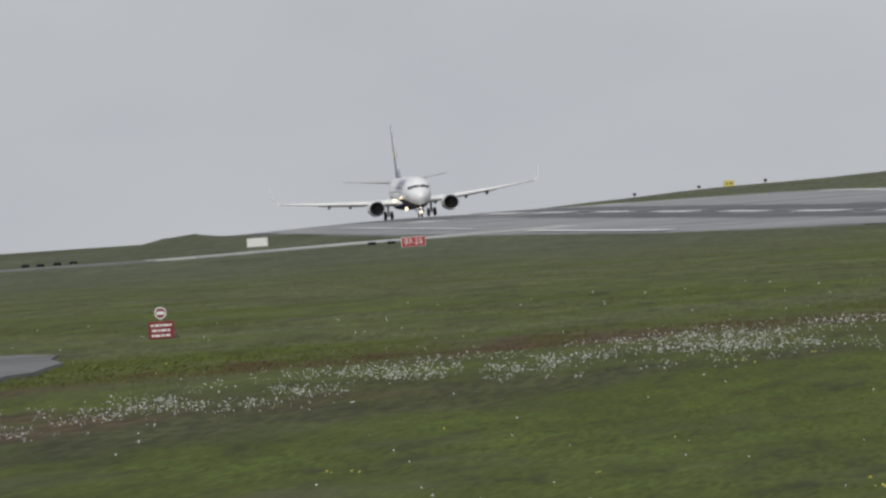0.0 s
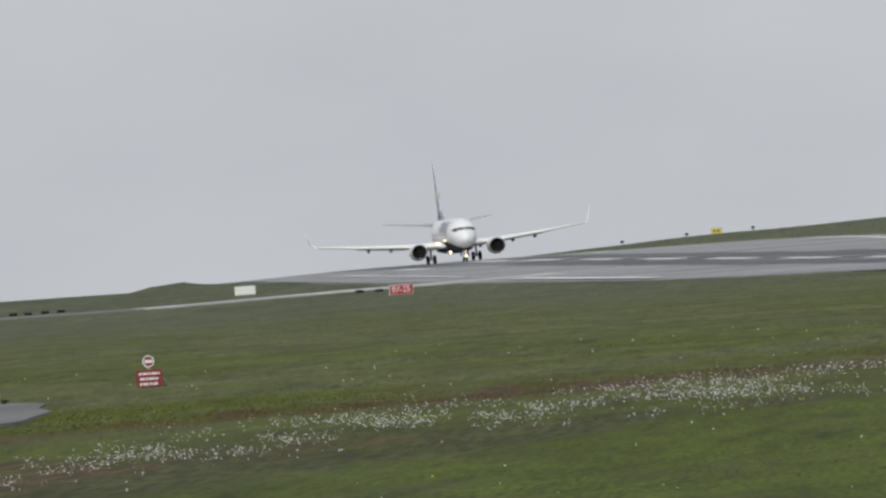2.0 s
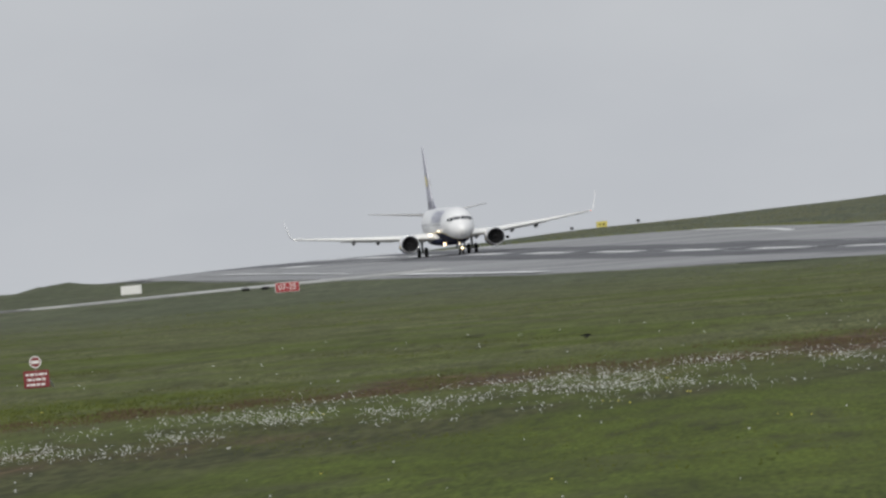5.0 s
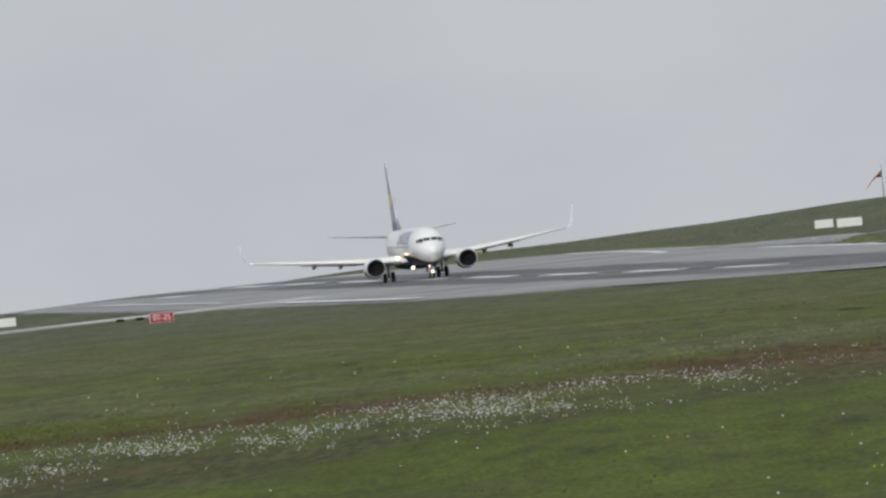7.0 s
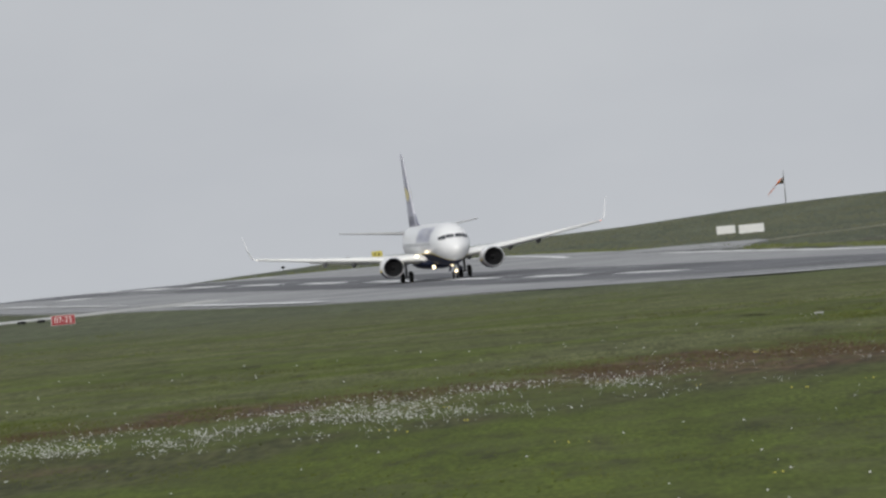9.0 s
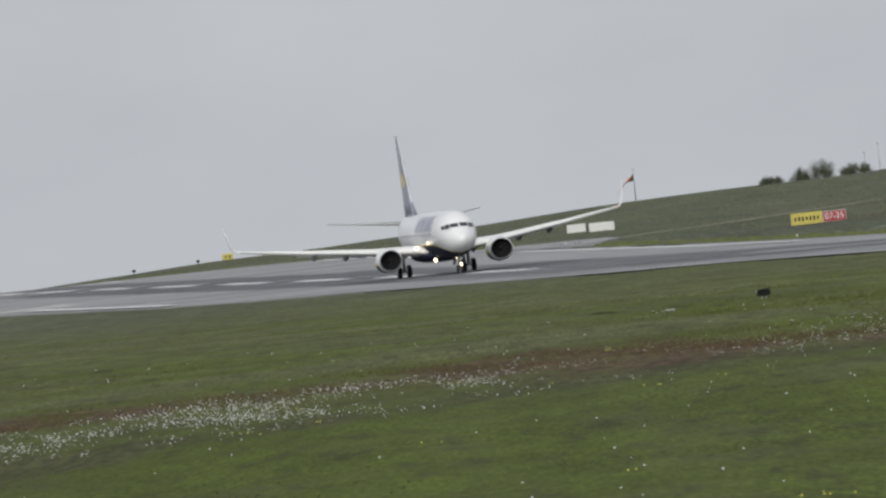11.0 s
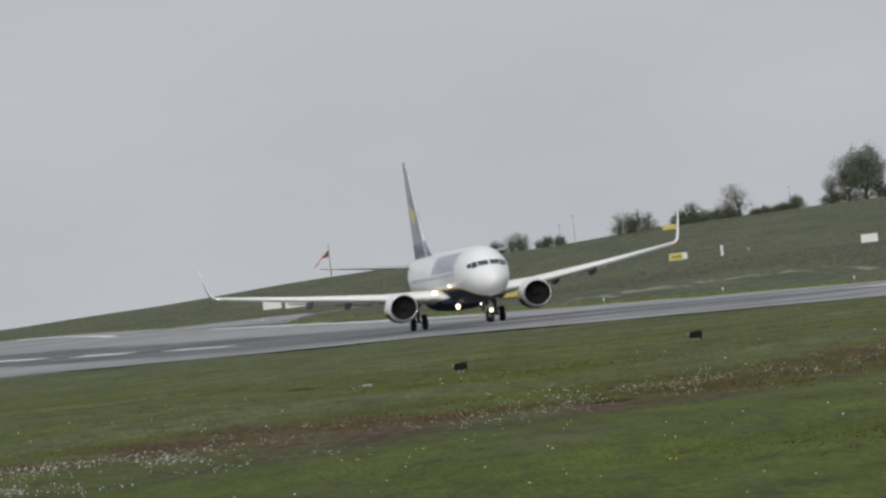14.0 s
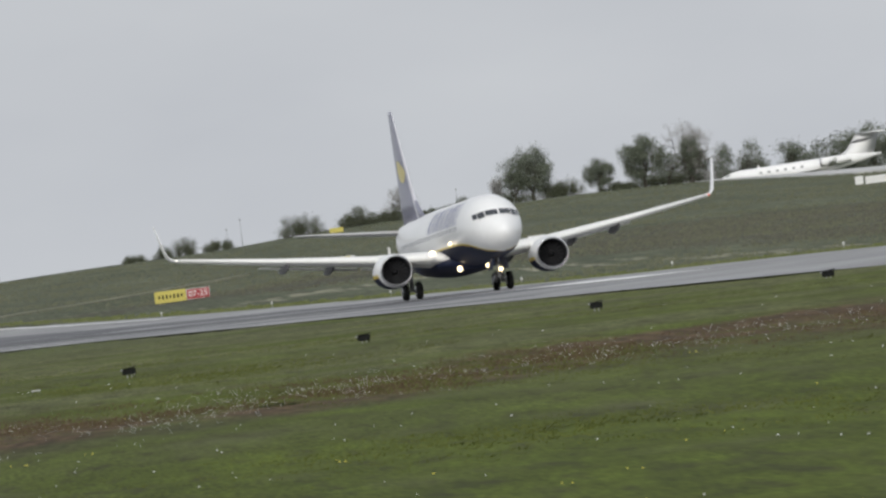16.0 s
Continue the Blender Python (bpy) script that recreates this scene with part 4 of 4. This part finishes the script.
    part("tail_band", skin(bmesh.new(), [[Vector((px + c * u, h, pz)) for u, h in ((0, 0.0), (0.35, 0.16), (0.95, 0.03), (0.95, -0.03), (0.35, -0.16))] for px, pz, c in ((19.3, 4.95, 3.4), (19.9, 5.45, 3.1))]), FAIRING, jet, "dark grey band on the fin")
    part("nose_wheel", rod(bmesh.new(), (2.9, -0.2, 0.3), (2.9, 0.2, 0.3), 0.3, n=16), RUBBER, jet)
    part("nose_leg", rod(bmesh.new(), (2.9, 0, 0.3), (2.9, 0, 1.3), 0.08), STEEL, jet)
    part("aerial", box(bmesh.new(), 6.3, 6.6, -0.03, 0.03, 3.35, 3.75), JETWHITE, jet, smooth=False)


business_jet()


def truck():
    t = stand("service_truck", "yellow and dark service truck behind the parked jet", "truck", facing(441.5, 2032.0))
    part("body", panel(5.2, 1.7, 2.2, 0.08), SIGNYELLOW, t, "yellow truck body", smooth=False).location.z = 1.3
    part("chassis", panel(6.6, 0.7, 2.1, 0.05), BLACK, t, "dark chassis", smooth=False).location.z = 0.6
    part("cab", panel(1.5, 1.7, 2.1, 0.15), BLACK, t, "dark cab", smooth=False).location = (-3.4, 0, 1.0)
    part("cab_window", panel(1.0, 0.6, 2.14, 0.05), GLASS, t, smooth=False).location = (-3.45, 0, 1.9)
    for x in (-2.9, 1.9):
        for s in (1, -1):
            part("wheel", rod(bmesh.new(), (x, s * 0.75, 0.5), (x, s * 1.08, 0.5), 0.5, n=18), RUBBER, t)


truck()


# ---- trees and bushes on the brow ----
def leaf_material(name, a, b):
    m = bpy.data.materials.new(name)
    m.use_nodes = True
    n, l = m.node_tree.nodes, m.node_tree.links
    p = n["Principled BSDF"]
    p.inputs["Roughness"].default_value, p.inputs["Specular IOR Level"].default_value = 0.8, 0.2
    g, mix = n.new("ShaderNodeNewGeometry"), n.new("ShaderNodeMix")
    mix.data_type = "RGBA"
    mix.inputs[6].default_value, mix.inputs[7].default_value = (*a, 1), (*b, 1)
    l.new(g.outputs["Random Per Island"], mix.inputs[0])
    l.new(mix.outputs[2], p.inputs["Base Color"])
    return m


BARK = material("grey_brown_bark", (0.085, 0.075, 0.062), 0.9, vary=0.25, scale=6, bump=0.3)
TWIG = material("pale_winter_twigs", (0.330, 0.322, 0.305), 0.9, vary=0.2, scale=6)
LEAVES = leaf_material("dull_green_leaves", (0.098, 0.114, 0.084), (0.166, 0.184, 0.134))
BUSHLEAVES = leaf_material("dark_hedge_leaves", (0.078, 0.090, 0.058), (0.132, 0.144, 0.092))


def branch_rod(v, f, a, b, r0, r1, n=5):
    q = (b - a).to_track_quat("Z", "Y")
    k = len(v)
    for p, r in ((a, r0), (b, r1)):
        for i in range(n):
            v.append(p + q @ Vector((r * math.cos(2 * math.pi * i / n), r * math.sin(2 * math.pi * i / n), 0)))
    for i in range(n):
        f.append((k + i, k + (i + 1) % n, k + n + (i + 1) % n, k + n + i))


def grow(rng, v, f, a, way, length, r, depth, tips, spread, rise=0.12, fine=None):
    b = a + way * length
    if fine and depth == 3:
        v, f = fine
    branch_rod(v, f, a, b, r, r * 0.62, 6 if depth > 2 else 4 if depth > 0 else 3)
    if depth <= 2:
        tips.append((b, length))
    if depth == 0:
        return
    for i in range(rng.choice((2, 3, 3)) if depth > 1 else 3):
        w = way.copy()
        w.rotate(Euler((rng.uniform(-spread, spread), rng.uniform(-spread, spread), rng.uniform(0, 6.28))))
        w = (w + Vector((0, 0, rise))).normalized()
        grow(rng, v, f, b, w, length * rng.uniform(0.62, 0.84), r * 0.6, depth - 1, tips, spread, rise, fine)


def leaves_at(rng, v, f, c, size, count, leaf):
    for _ in range(count):
        p = c + Vector([rng.gauss(0, size) for _ in range(3)])
        a, b = (Vector([rng.uniform(-1, 1) for _ in range(3)]).normalized() * leaf * rng.uniform(0.6, 1.3) for _ in range(2))
        k = len(v)
        v.extend((p - a, p + b * 0.6, p + a, p - b * 0.6))
        f.append((k, k + 1, k + 2, k + 3))


def raw(name, v, f, mat, parent, label=""):
    me = bpy.data.meshes.new(name)
    me.from_pydata([tuple(p) for p in v], [], f)
    me.materials.append(mat)
    ob = new(name, me)
    ob.parent = parent
    return tagged(ob, label)


def tree(x, y, height, seed, leafy=1.0, label="", group="trees on the brow", lean=0.0, wide=0.62):
    rng = random.Random(seed)
    t = stand("tree", label, "tree", pose(x, y, ground_z(x, y) - 0.1, 0, 0, rng.uniform(0, 360)), group)
    v, f, tips, fine = [], [], [], ([], [])
    base = height * (0.16 if leafy > 0.2 else 0.24)
    branch_rod(v, f, Vector((0, 0, 0)), Vector((lean, 0, base)), height * 0.035, height * 0.027, 8)
    for i in range(7 if leafy > 0.2 else 11):
        k = abs(wide) * (1.0 if leafy > 0.2 else 1.5)
        w = Vector((rng.uniform(-1, 1) * k, rng.uniform(-1, 1) * k, 1)).normalized()
        grow(rng, v, f, Vector((lean, 0, base * rng.uniform(0.75, 1.05))), w, height * (0.23 if leafy > 0.2 else 0.205), height * (0.016 if leafy > 0.2 else 0.0115), 3 if leafy > 0.2 else 6, tips, abs(wide), 0.12 if leafy > 0.2 else 0.05, fine if leafy <= 0.2 else None)
    raw("trunk", v, f, BARK, t, "trunk with limbs")
    if leafy <= 0.2:
        raw("crown", *fine, TWIG, t, "round crown of fine bare twigs")
    if leafy > 0:
        v, f = [], []
        for p, ln in tips[::2]:
            leaves_at(rng, v, f, p, height * 0.045, int(14 * leafy), height * 0.015)
        # the crown is uneven: thick masses with gaps between them
        made, girth = 0, 0.36 + 0.16 * wide
        while made < 135:
            q = Vector([rng.uniform(-1, 1) for _ in range(3)])
            if q.length > 1 or q.length < 0.45:
                continue
            p = Vector((q.x * girth * height, q.y * girth * height, height * (0.56 + 0.42 * q.z)))
            if noise.noise(p * (3.4 / height) + Vector((seed, 0, 0))) < -0.12:
                continue
            made += 1
            leaves_at(rng, v, f, p, height * 0.055, int(74 * leafy), height * 0.0165)
        raw("crown", v, f, LEAVES, t, "uneven leafy crown")


def bush(x, y, width, height, seed, label, group="bushes on the brow"):
    rng = random.Random(seed)
    t = stand("bush", label, "bush", facing(x, y), group)
    v, f, tips = [], [], []
    for i in range(int(8 + width * 3)):
        px = rng.uniform(-0.5, 0.5) * width
        top = height * (0.55 + 0.45 * rng.random()) * (1 - 0.55 * abs(2 * px / width) ** 2.5)
        q = Vector((px, rng.uniform(-0.8, 0.8), top))
        branch_rod(v, f, Vector((px * 0.7, 0, -0.1)), q, 0.06, 0.02)
        tips.append(q)
        tips.append(q * 0.62)
        tips.append(Vector((px + rng.uniform(-0.5, 0.5), q.y, top * 0.3)))
    tagged(raw("stem_thicket", v, f, BARK, t), kind="stuff")
    v, f = [], []
    for q in tips:
        leaves_at(rng, v, f, q, 0.20 + 0.05 * height, 70, 0.10)
    raw("foliage", v, f, BUSHLEAVES, t, "dense dark foliage")


def on_brow(az, d=1985.0):
    return d * math.sin(radians(az)), d * math.cos(radians(az))


for az, w, h, seed in ((8.80, 3.4, 1.3, 1), (8.93, 2.6, 2.0, 2), (9.03, 4.2, 3.0, 3), (9.19, 4.6, 1.9, 4), (9.54, 4.0, 3.6, 5), (9.62, 4.2, 3.4, 6), (9.80, 3.2, 2.4, 7), (9.86, 3.4, 3.4, 8), (9.95, 5.5, 1.9, 9),
                       (10.02, 3.5, 2.4, 10), (10.19, 4.6, 0.9, 11), (10.28, 3.0, 1.1, 12), (10.335, 2.2, 2.2, 13), (10.55, 7.0, 2.0, 14), (10.72, 6.0, 2.6, 15), (10.82, 5.5, 2.9, 16), (11.05, 6.0, 1.1, 17)):
    bush(*on_brow(az), w, 0.9 * h, seed, "low spreading dark bush" if h < 2 else "rounded dark green bush on the skyline")
tree(*on_brow(10.07), 7.2, 21, 0.0, "bare round-headed tree with pale twigs", wide=1.1)
tree(*on_brow(10.50), 5.0, 22, 0.0, "small bare tree beside a large one")
tree(*on_brow(10.662), 8.8, 23, 1.15, "large thinly leaved round-headed tree", wide=0.6)
tree(*on_brow(10.58), 7.2, 29, 0.35, "slim half-bare tree in a clump")
tree(*on_brow(10.97), 5.3, 24, 1.4, "small dark green tree on the skyline")
tree(*on_brow(11.18), 8.2, 25, 1.25, "dense dark green round tree")
tree(*on_brow(11.395), 13.2, 26, 0.0, "tall bare tree with a wide crown of twigs", wide=1.5)
tree(*on_brow(11.40, 1983), 7.6, 41, 0.8, "slim ivy-clad trunk below a bare crown", wide=-1.35)
tree(*on_brow(11.29), 5.6, 36, 0.4, "ivy-clad tree with few branches")
tree(*on_brow(11.43), 5.2, 37, 0.5, "ivy-clad tree with few branches")
tree(*on_brow(11.55, 2090), 9.6, 27, 0.5, "slim upright tree with sparse leaves", wide=-1.35)
tree(*on_brow(11.68, 2090), 10.0, 28, 0.5, "upright tree with sparse leaves", wide=-0.85)
tree(*on_brow(11.86, 2095), 9.9, 30, 0.55, "dark leaning tree behind the jet", wide=-0.2)
tree(*on_brow(12.04, 2095), 9.6, 31, 0.9, "dark green tree behind the jet")
tree(*on_brow(12.14, 2095), 10.8, 32, 0.9, "dark green tree behind the jet")
tree(*on_brow(12.24, 2095), 11.6, 33, 0.9, "dark green tree behind the jet")
tree(*on_brow(12.42, 2095), 11.2, 34, 0.9, "dark green tree behind the jet")
for i in range(13):
    az = 11.22 + 0.085 * i
    bush(*on_brow(az, 2000 if az < 11.42 else 2085), 7.0, 1.7 + 0.5 * math.sin(i * 2.3) + (1.2 if az > 11.5 else 0), 50 + i, "stretch of dark hedge along the apron", "hedge along the apron")


# ---- small growth in the near grass ----
PETAL = material("white_seed_heads", (0.72, 0.72, 0.70), 0.8, vary=0.08, scale=20)
PETALYELLOW = material("yellow_dandelions", (0.66, 0.58, 0.11), 0.8, vary=0.1, scale=20)
BLADES = leaf_material("grass_blades", (0.092, 0.110, 0.026), (0.142, 0.160, 0.044))
DRYBLADES = leaf_material("withered_grass_blades", (0.078, 0.056, 0.033), (0.145, 0.108, 0.064))
# half width of the strip of seed heads and how thick they stand, by bearing
WIDTH = ((2.0, 20), (4.2, 18), (7.0, 24), (8.5, 26), (13, 22))
THICK = ((2.0, 0.25), (3.2, 0.42), (4.4, 0.85), (6.8, 1.0), (7.3, 0.75), (7.8, 0.42), (9.0, 0.36), (13, 0.30))
rng = random.Random(77)


def heads(name, label, mat, spots):
    v, f = [], []
    for x, y, z, r in spots:
        k = len(v)
        v.extend(((x - r, y, z), (x + r, y, z), (x, y - r, z), (x, y + r, z), (x, y, z - r * 0.7), (x, y, z + r * 0.8)))
        for a, b, c in ((0, 2, 5), (2, 1, 5), (1, 3, 5), (3, 0, 5), (2, 0, 4), (1, 2, 4), (3, 1, 4), (0, 3, 4)):
            f.append((k + a, k + b, k + c))
    me = bpy.data.meshes.new(name)
    me.from_pydata(v, [], f)
    me.materials.append(mat)
    return tagged(new(name, me), label, "flowers", kind="stuff")


spots = []
while len(spots) < 6000:
    az = rng.uniform(2.2, 12.9)
    d = curve_at(STRIP, az) + rng.gauss(0, 0.55) * curve_at(WIDTH, az)
    x, y = d * math.sin(radians(az)), d * math.cos(radians(az))
    clump = noise.noise(Vector((x * 0.45, y * 0.10, 1.7))) + 0.5 * noise.noise(Vector((x * 1.3, y * 0.3, 9.0)))
    if rng.random() < curve_at(THICK, az) * (0.16 + 1.5 * clump):
        for _ in range(rng.choice((1, 1, 2, 3, 6))):
            px, py = x + rng.gauss(0, 0.09), y + rng.gauss(0, 0.5)
            spots.append((px, py, ground_z(px, py) + rng.uniform(0.04, 0.24), (rng.uniform(0.008, 0.017) if rng.random() < 0.75 else rng.uniform(0.018, 0.031)) * (1.0 if az < 7.6 else 0.78)))
for _ in range(260):
    az, d = rng.uniform(2.2, 12.9), rng.uniform(175, 470)
    x, y = d * math.sin(radians(az)), d * math.cos(radians(az))
    spots.append((x, y, ground_z(x, y) + 0.18, rng.uniform(0.014, 0.034)))
heads("seed_heads", "white seed heads in drifts across the grass", PETAL, spots)
spots = []
for _ in range(48):
    az, d = rng.uniform(2.2, 12.9), rng.uniform(170, 400)
    x, y = d * math.sin(radians(az)), d * math.cos(radians(az))
    for _ in range(rng.choice((1, 1, 2, 4))):
        spots.append((x + rng.gauss(0, 0.15), y + rng.gauss(0, 1.0), ground_z(x, y) + 0.16, rng.uniform(0.018, 0.034)))
heads("dandelions", "yellow dandelions dotted in the grass", PETALYELLOW, spots)


def tufts(name, label, mat, count, pick, tall):
    v, f = [], []
    while count:
        az, d = rng.uniform(2.2, 12.9), math.sqrt(rng.uniform(165 ** 2, 560 ** 2))
        x, y = d * math.sin(radians(az)), d * math.cos(radians(az))
        if not pick(az, d, x, y):
            continue
        count -= 1
        z, h = ground_z(x, y) - 0.05, tall * rng.uniform(0.5, 1.3)
        k = len(v)
        for j in range(4):
            a, w = rng.uniform(-0.22, 0.22), rng.uniform(0.012, 0.035)
            v.extend(((x + a - w, y, z), (x + a + w, y + 0.02, z), (x + a * 1.7 + rng.uniform(-0.05, 0.05), y + rng.uniform(-0.05, 0.05), z + h * rng.uniform(0.6, 1))))
            f.append((k + 3 * j, k + 3 * j + 1, k + 3 * j + 2))
    me = bpy.data.meshes.new(name)
    me.from_pydata(v, [], f)
    me.materials.append(mat)
    return tagged(new(name, me), label, "grass", kind="stuff")


def clumps(name, label, mat, count, near, far, pick, tall, girth):
    """Coarse clumps of standing grass, a few broad blades each."""
    v, f = [], []
    while count:
        az, d = rng.uniform(2.2, 13.0), rng.uniform(near, far)
        x, y = d * math.sin(radians(az)), d * math.cos(radians(az))
        if not pick(az, d, x, y):
            continue
        count -= 1
        z, h, w = ground_z(x, y) - 0.06, tall * rng.uniform(0.4, 1.3), girth * rng.uniform(0.5, 1.4)
        for j in range(3):
            k, a = len(v), rng.uniform(-1.6, 1.6) * w
            v.extend(((x + a - w, y, z), (x + a + w, y + 0.03, z), (x + a + rng.uniform(-w, w), y + 0.3 * h, z + h * rng.uniform(0.6, 1))))
            f.append((k, k + 1, k + 2))
    me = bpy.data.meshes.new(name)
    me.from_pydata(v, [], f)
    me.materials.append(mat)
    return tagged(new(name, me), label, "grass", kind="stuff")


def patchy(x, y, s):
    return noise.noise(Vector((x * 0.35, y * 0.06, s)))


tufts("grass_tufts", "green tufts of longer grass", BLADES, 42000, lambda a, d, x, y: rng.random() < (0.7 + patchy(x, y, 4.0)) * (1 - ease((d - 330) / 220)) * ease((d - 215) / 110), 0.075)
tufts("withered_tufts", "withered brown tufts along the bare band", DRYBLADES, 5000, lambda a, d, x, y: abs(d - curve_at(BAND, a)) < curve_at(SPREAD, a) * rng.uniform(0.3, 1.1) and rng.random() < 0.3 + 1.4 * patchy(x, y, 2.0), 0.12)

TUSSOCK = leaf_material("dark_tussock_blades", (0.070, 0.080, 0.027), (0.120, 0.130, 0.045))
tufts("tussocks", "dark tussocks of coarse grass in ragged lines", TUSSOCK, 4200, lambda a, d, x, y: d > 300 and noise.noise(Vector((x * 0.22, y * 0.05 - x * 0.03, 8.0))) > 0.36 and rng.random() < 0.9 * (1 - 0.8 * ease((d - 420) / 120)), 0.11)

RUTS = ((50.6, 458, 0.5), (51.5, 456, 0.35), (56.8, 459, 0.2), (58.4, 463, 0.5), (59.9, 468, 0.5), (66.5, 475, 0.3), (57.6, 349, 0.55), (44.5, 452, 0.4), (47.2, 449, 0.4), (80.5, 478, 0.35))
tufts("rut_tussocks", "dark tussocks along broken ruts", leaf_material("rut_blades", (0.030, 0.034, 0.016), (0.058, 0.064, 0.026)), 900, lambda a, d, x, y: any(abs(x - u) < w and abs(y - q - (x - u) * 3.0) < 2.5 for u, q, w in RUTS), 0.10)

HILLBLADES = leaf_material("coarse_hill_grass_blades", (0.098, 0.104, 0.066), (0.142, 0.147, 0.096))
HEATHBLADES = leaf_material("dull_heath_sprigs", (0.074, 0.074, 0.055), (0.122, 0.120, 0.090))
MOWNBLADES = leaf_material("mown_grass_blades", (0.082, 0.098, 0.034), (0.155, 0.170, 0.070))


def off_runway(x, y):
    return x > 183 or 162 < x and y < 930


clumps("hill_grass", "coarse unmown grass over the hillside", HILLBLADES, 26000, 720, 1960, lambda a, d, x, y: a > 6 and off_runway(x, y) and rng.random() < 0.6 + patchy(x * 0.2, y * 0.2, 7.0), 0.26, 0.10)
clumps("heath", "dull brown heath in a belt across the hillside", HEATHBLADES, 7500, 840, 1260, lambda a, d, x, y: a > 7 and off_runway(x, y) and curve_at(HEATH, a) - 20 < d < 1230 and rng.random() < 0.55 + patchy(x * 0.3, y * 0.2, 3.0), 0.24, 0.13)
clumps("verge_grass", "ragged green tufts along the runway edge", MOWNBLADES, 2600, 640, 1700, lambda a, d, x, y: (160.3 if y < 930 else curve_at(SHOULDER, y) + 0.4) < x < (163.5 if y < 930 else curve_at(SHOULDER, y) + 4) and rng.random() < 0.6 + patchy(x, y, 1.0), 0.30, 0.16)
clumps("mown_grass", "mown green grass beside the runway", MOWNBLADES, 30000, 380, 1020, lambda a, d, x, y: x < 113 and not (x > 68 and y > 940) and rng.random() < 0.55 + patchy(x, y, 6.0), 0.075, 0.05)


# ---- birds ----
def bird(label):
    b = stand("bird", label, "bird", Matrix())
    body = [[Vector((r * math.cos(2 * math.pi * j / 10), yy, r * math.sin(2 * math.pi * j / 10))) for j in range(10)] for yy, r in ((-0.13, 0.004), (-0.10, 0.022), (-0.04, 0.038), (0.05, 0.032), (0.12, 0.012), (0.19, 0.004))]
    part("body", skin(bmesh.new(), body), BLACK, b, "dark slim body")
    wings = []
    for s in (1, -1):
        w = [[Vector((s * x, y + c * u, z)) for u, z in ((0, 0), (0.4, 0.008), (1, 0), (0.4, -0.004))] for x, y, c in ((0.0, -0.05, 0.09), (0.10, -0.06, 0.075), (0.20, 0.01, 0.03))]
        wings.append(part("wing", skin(bmesh.new(), w), BLACK, b, "dark pointed wing"))
    return b, wings


high_bird, high_wings = bird("small dark bird flying above the runway")
low_bird, low_wings = bird("small dark bird flying low over the grass")


# ---- what moves ----
# seconds, across, along, nose-up and bank in degrees
PLANE = [
    (0, 137.15, 1634.64, 0.15, -1.50),
    (1, 137.18, 1593.67, 0.18, -1.39),
    (2, 137.18, 1550.82, 0.21, -1.27),
    (3, 137.15, 1506.12, 0.24, -1.16),
    (4, 137.15, 1459.56, 0.23, -1.00),
    (5, 137.18, 1411.14, 0.20, -0.80),
    (6, 137.22, 1360.88, 0.21, -0.88),
    (7, 137.25, 1308.78, 0.23, -0.95),
    (8, 137.28, 1254.85, 0.24, -1.03),
    (9, 137.31, 1199.09, 0.25, -1.10),
    (10, 137.22, 1141.51, 0.29, -0.76),
    (11, 137.15, 1082.12, 0.34, -0.41),
    (12, 137.08, 1020.93, 0.38, -0.07),
    (13, 137.03, 957.93, 0.58, 0.18),
    (14, 137.02, 893.14, 0.93, 0.33),
    (15, 137.10, 826.56, 1.52, 0.48),
    (16, 137.27, 758.20, 2.35, 0.65),
]
# the birds: seconds, bearing, height of view, distance
HIGH = ((0, 11.4, 0.35, 470), (2.0, 7.85, -0.02, 470), (2.5, 6.947, -0.120, 470), (2.8, 6.395, -0.159, 470), (3.2, 5.887, -0.226, 470), (4.0, 4.573, -0.362, 470), (4.3, 4.006, -0.300, 470),
        (4.6, 3.543, -0.467, 470), (6.0, 1.2, -0.30, 480), (16.0, -14.0, 0.6, 520))
LOW = ((0, 0.9, -0.93, 340), (3.2, 4.028, -0.939, 340), (3.5, 4.308, -0.942, 340), (4.0, 4.94, -0.908, 340), (4.3, 5.18, -0.80, 340), (5.0, 6.157, -0.886, 340), (5.2, 6.381, -0.856, 340),
       (7.0, 10.4, -0.80, 330), (9.0, 15.0, -0.6, 320), (16.0, 38.0, 0.2, 330))


def fly(b, wings, rows, head):
    keys = []
    for t, az, el, d in rows:
        p = Vector(EYE) + d * Vector((math.sin(radians(az)), math.cos(radians(az)), math.tan(radians(el))))
        keys.append((t, Matrix.Translation(p) @ pose(0, 0, 0, 0, 0, head)))
    walk(b, keys)
    for s, w in zip((1, -1), wings):
        beat = [(0, pose(0, 0, 0, 0, -s * 10, 0))]
        for k in range(45):
            beat.append((2.0 + 0.1 * k, pose(0, 0, 0, 0, -s * (38 if k % 2 else -24), 0)))
        beat.append((16.0, pose(0, 0, 0, 0, -s * 10, 0)))
        walk(w, beat)


def motions():
    # near the end the nose swings a little towards the viewing mound
    swing = ((0, 0.0), (13, 0.0), (14.5, -0.35), (16, -0.8))
    walk(plane, [(t, pose(x, y, runway_z(y) + 0.052, -p, b, curve_at(swing, t))) for t, x, y, p, b in PLANE])
    # the wings bend upwards as they take the load
    for s, wing, hinge in plane_wings:
        walk(wing, [(t, Matrix.Translation(hinge) @ pose(0, 0, 0, 0, s * (a - s * lift), 0)) for t, a, lift in ((0, -1.9, 0), (3, -1.9, 0), (5, -1.7, 0), (7, -0.9, 0), (9, 0.0, 0), (12.5, 0.65, 0.6), (14.5, 0.9, 0.5), (16, 1.7, 0.5))])
    fly(high_bird, high_wings, HIGH, -75)
    fly(low_bird, low_wings, LOW, 75)


motions()
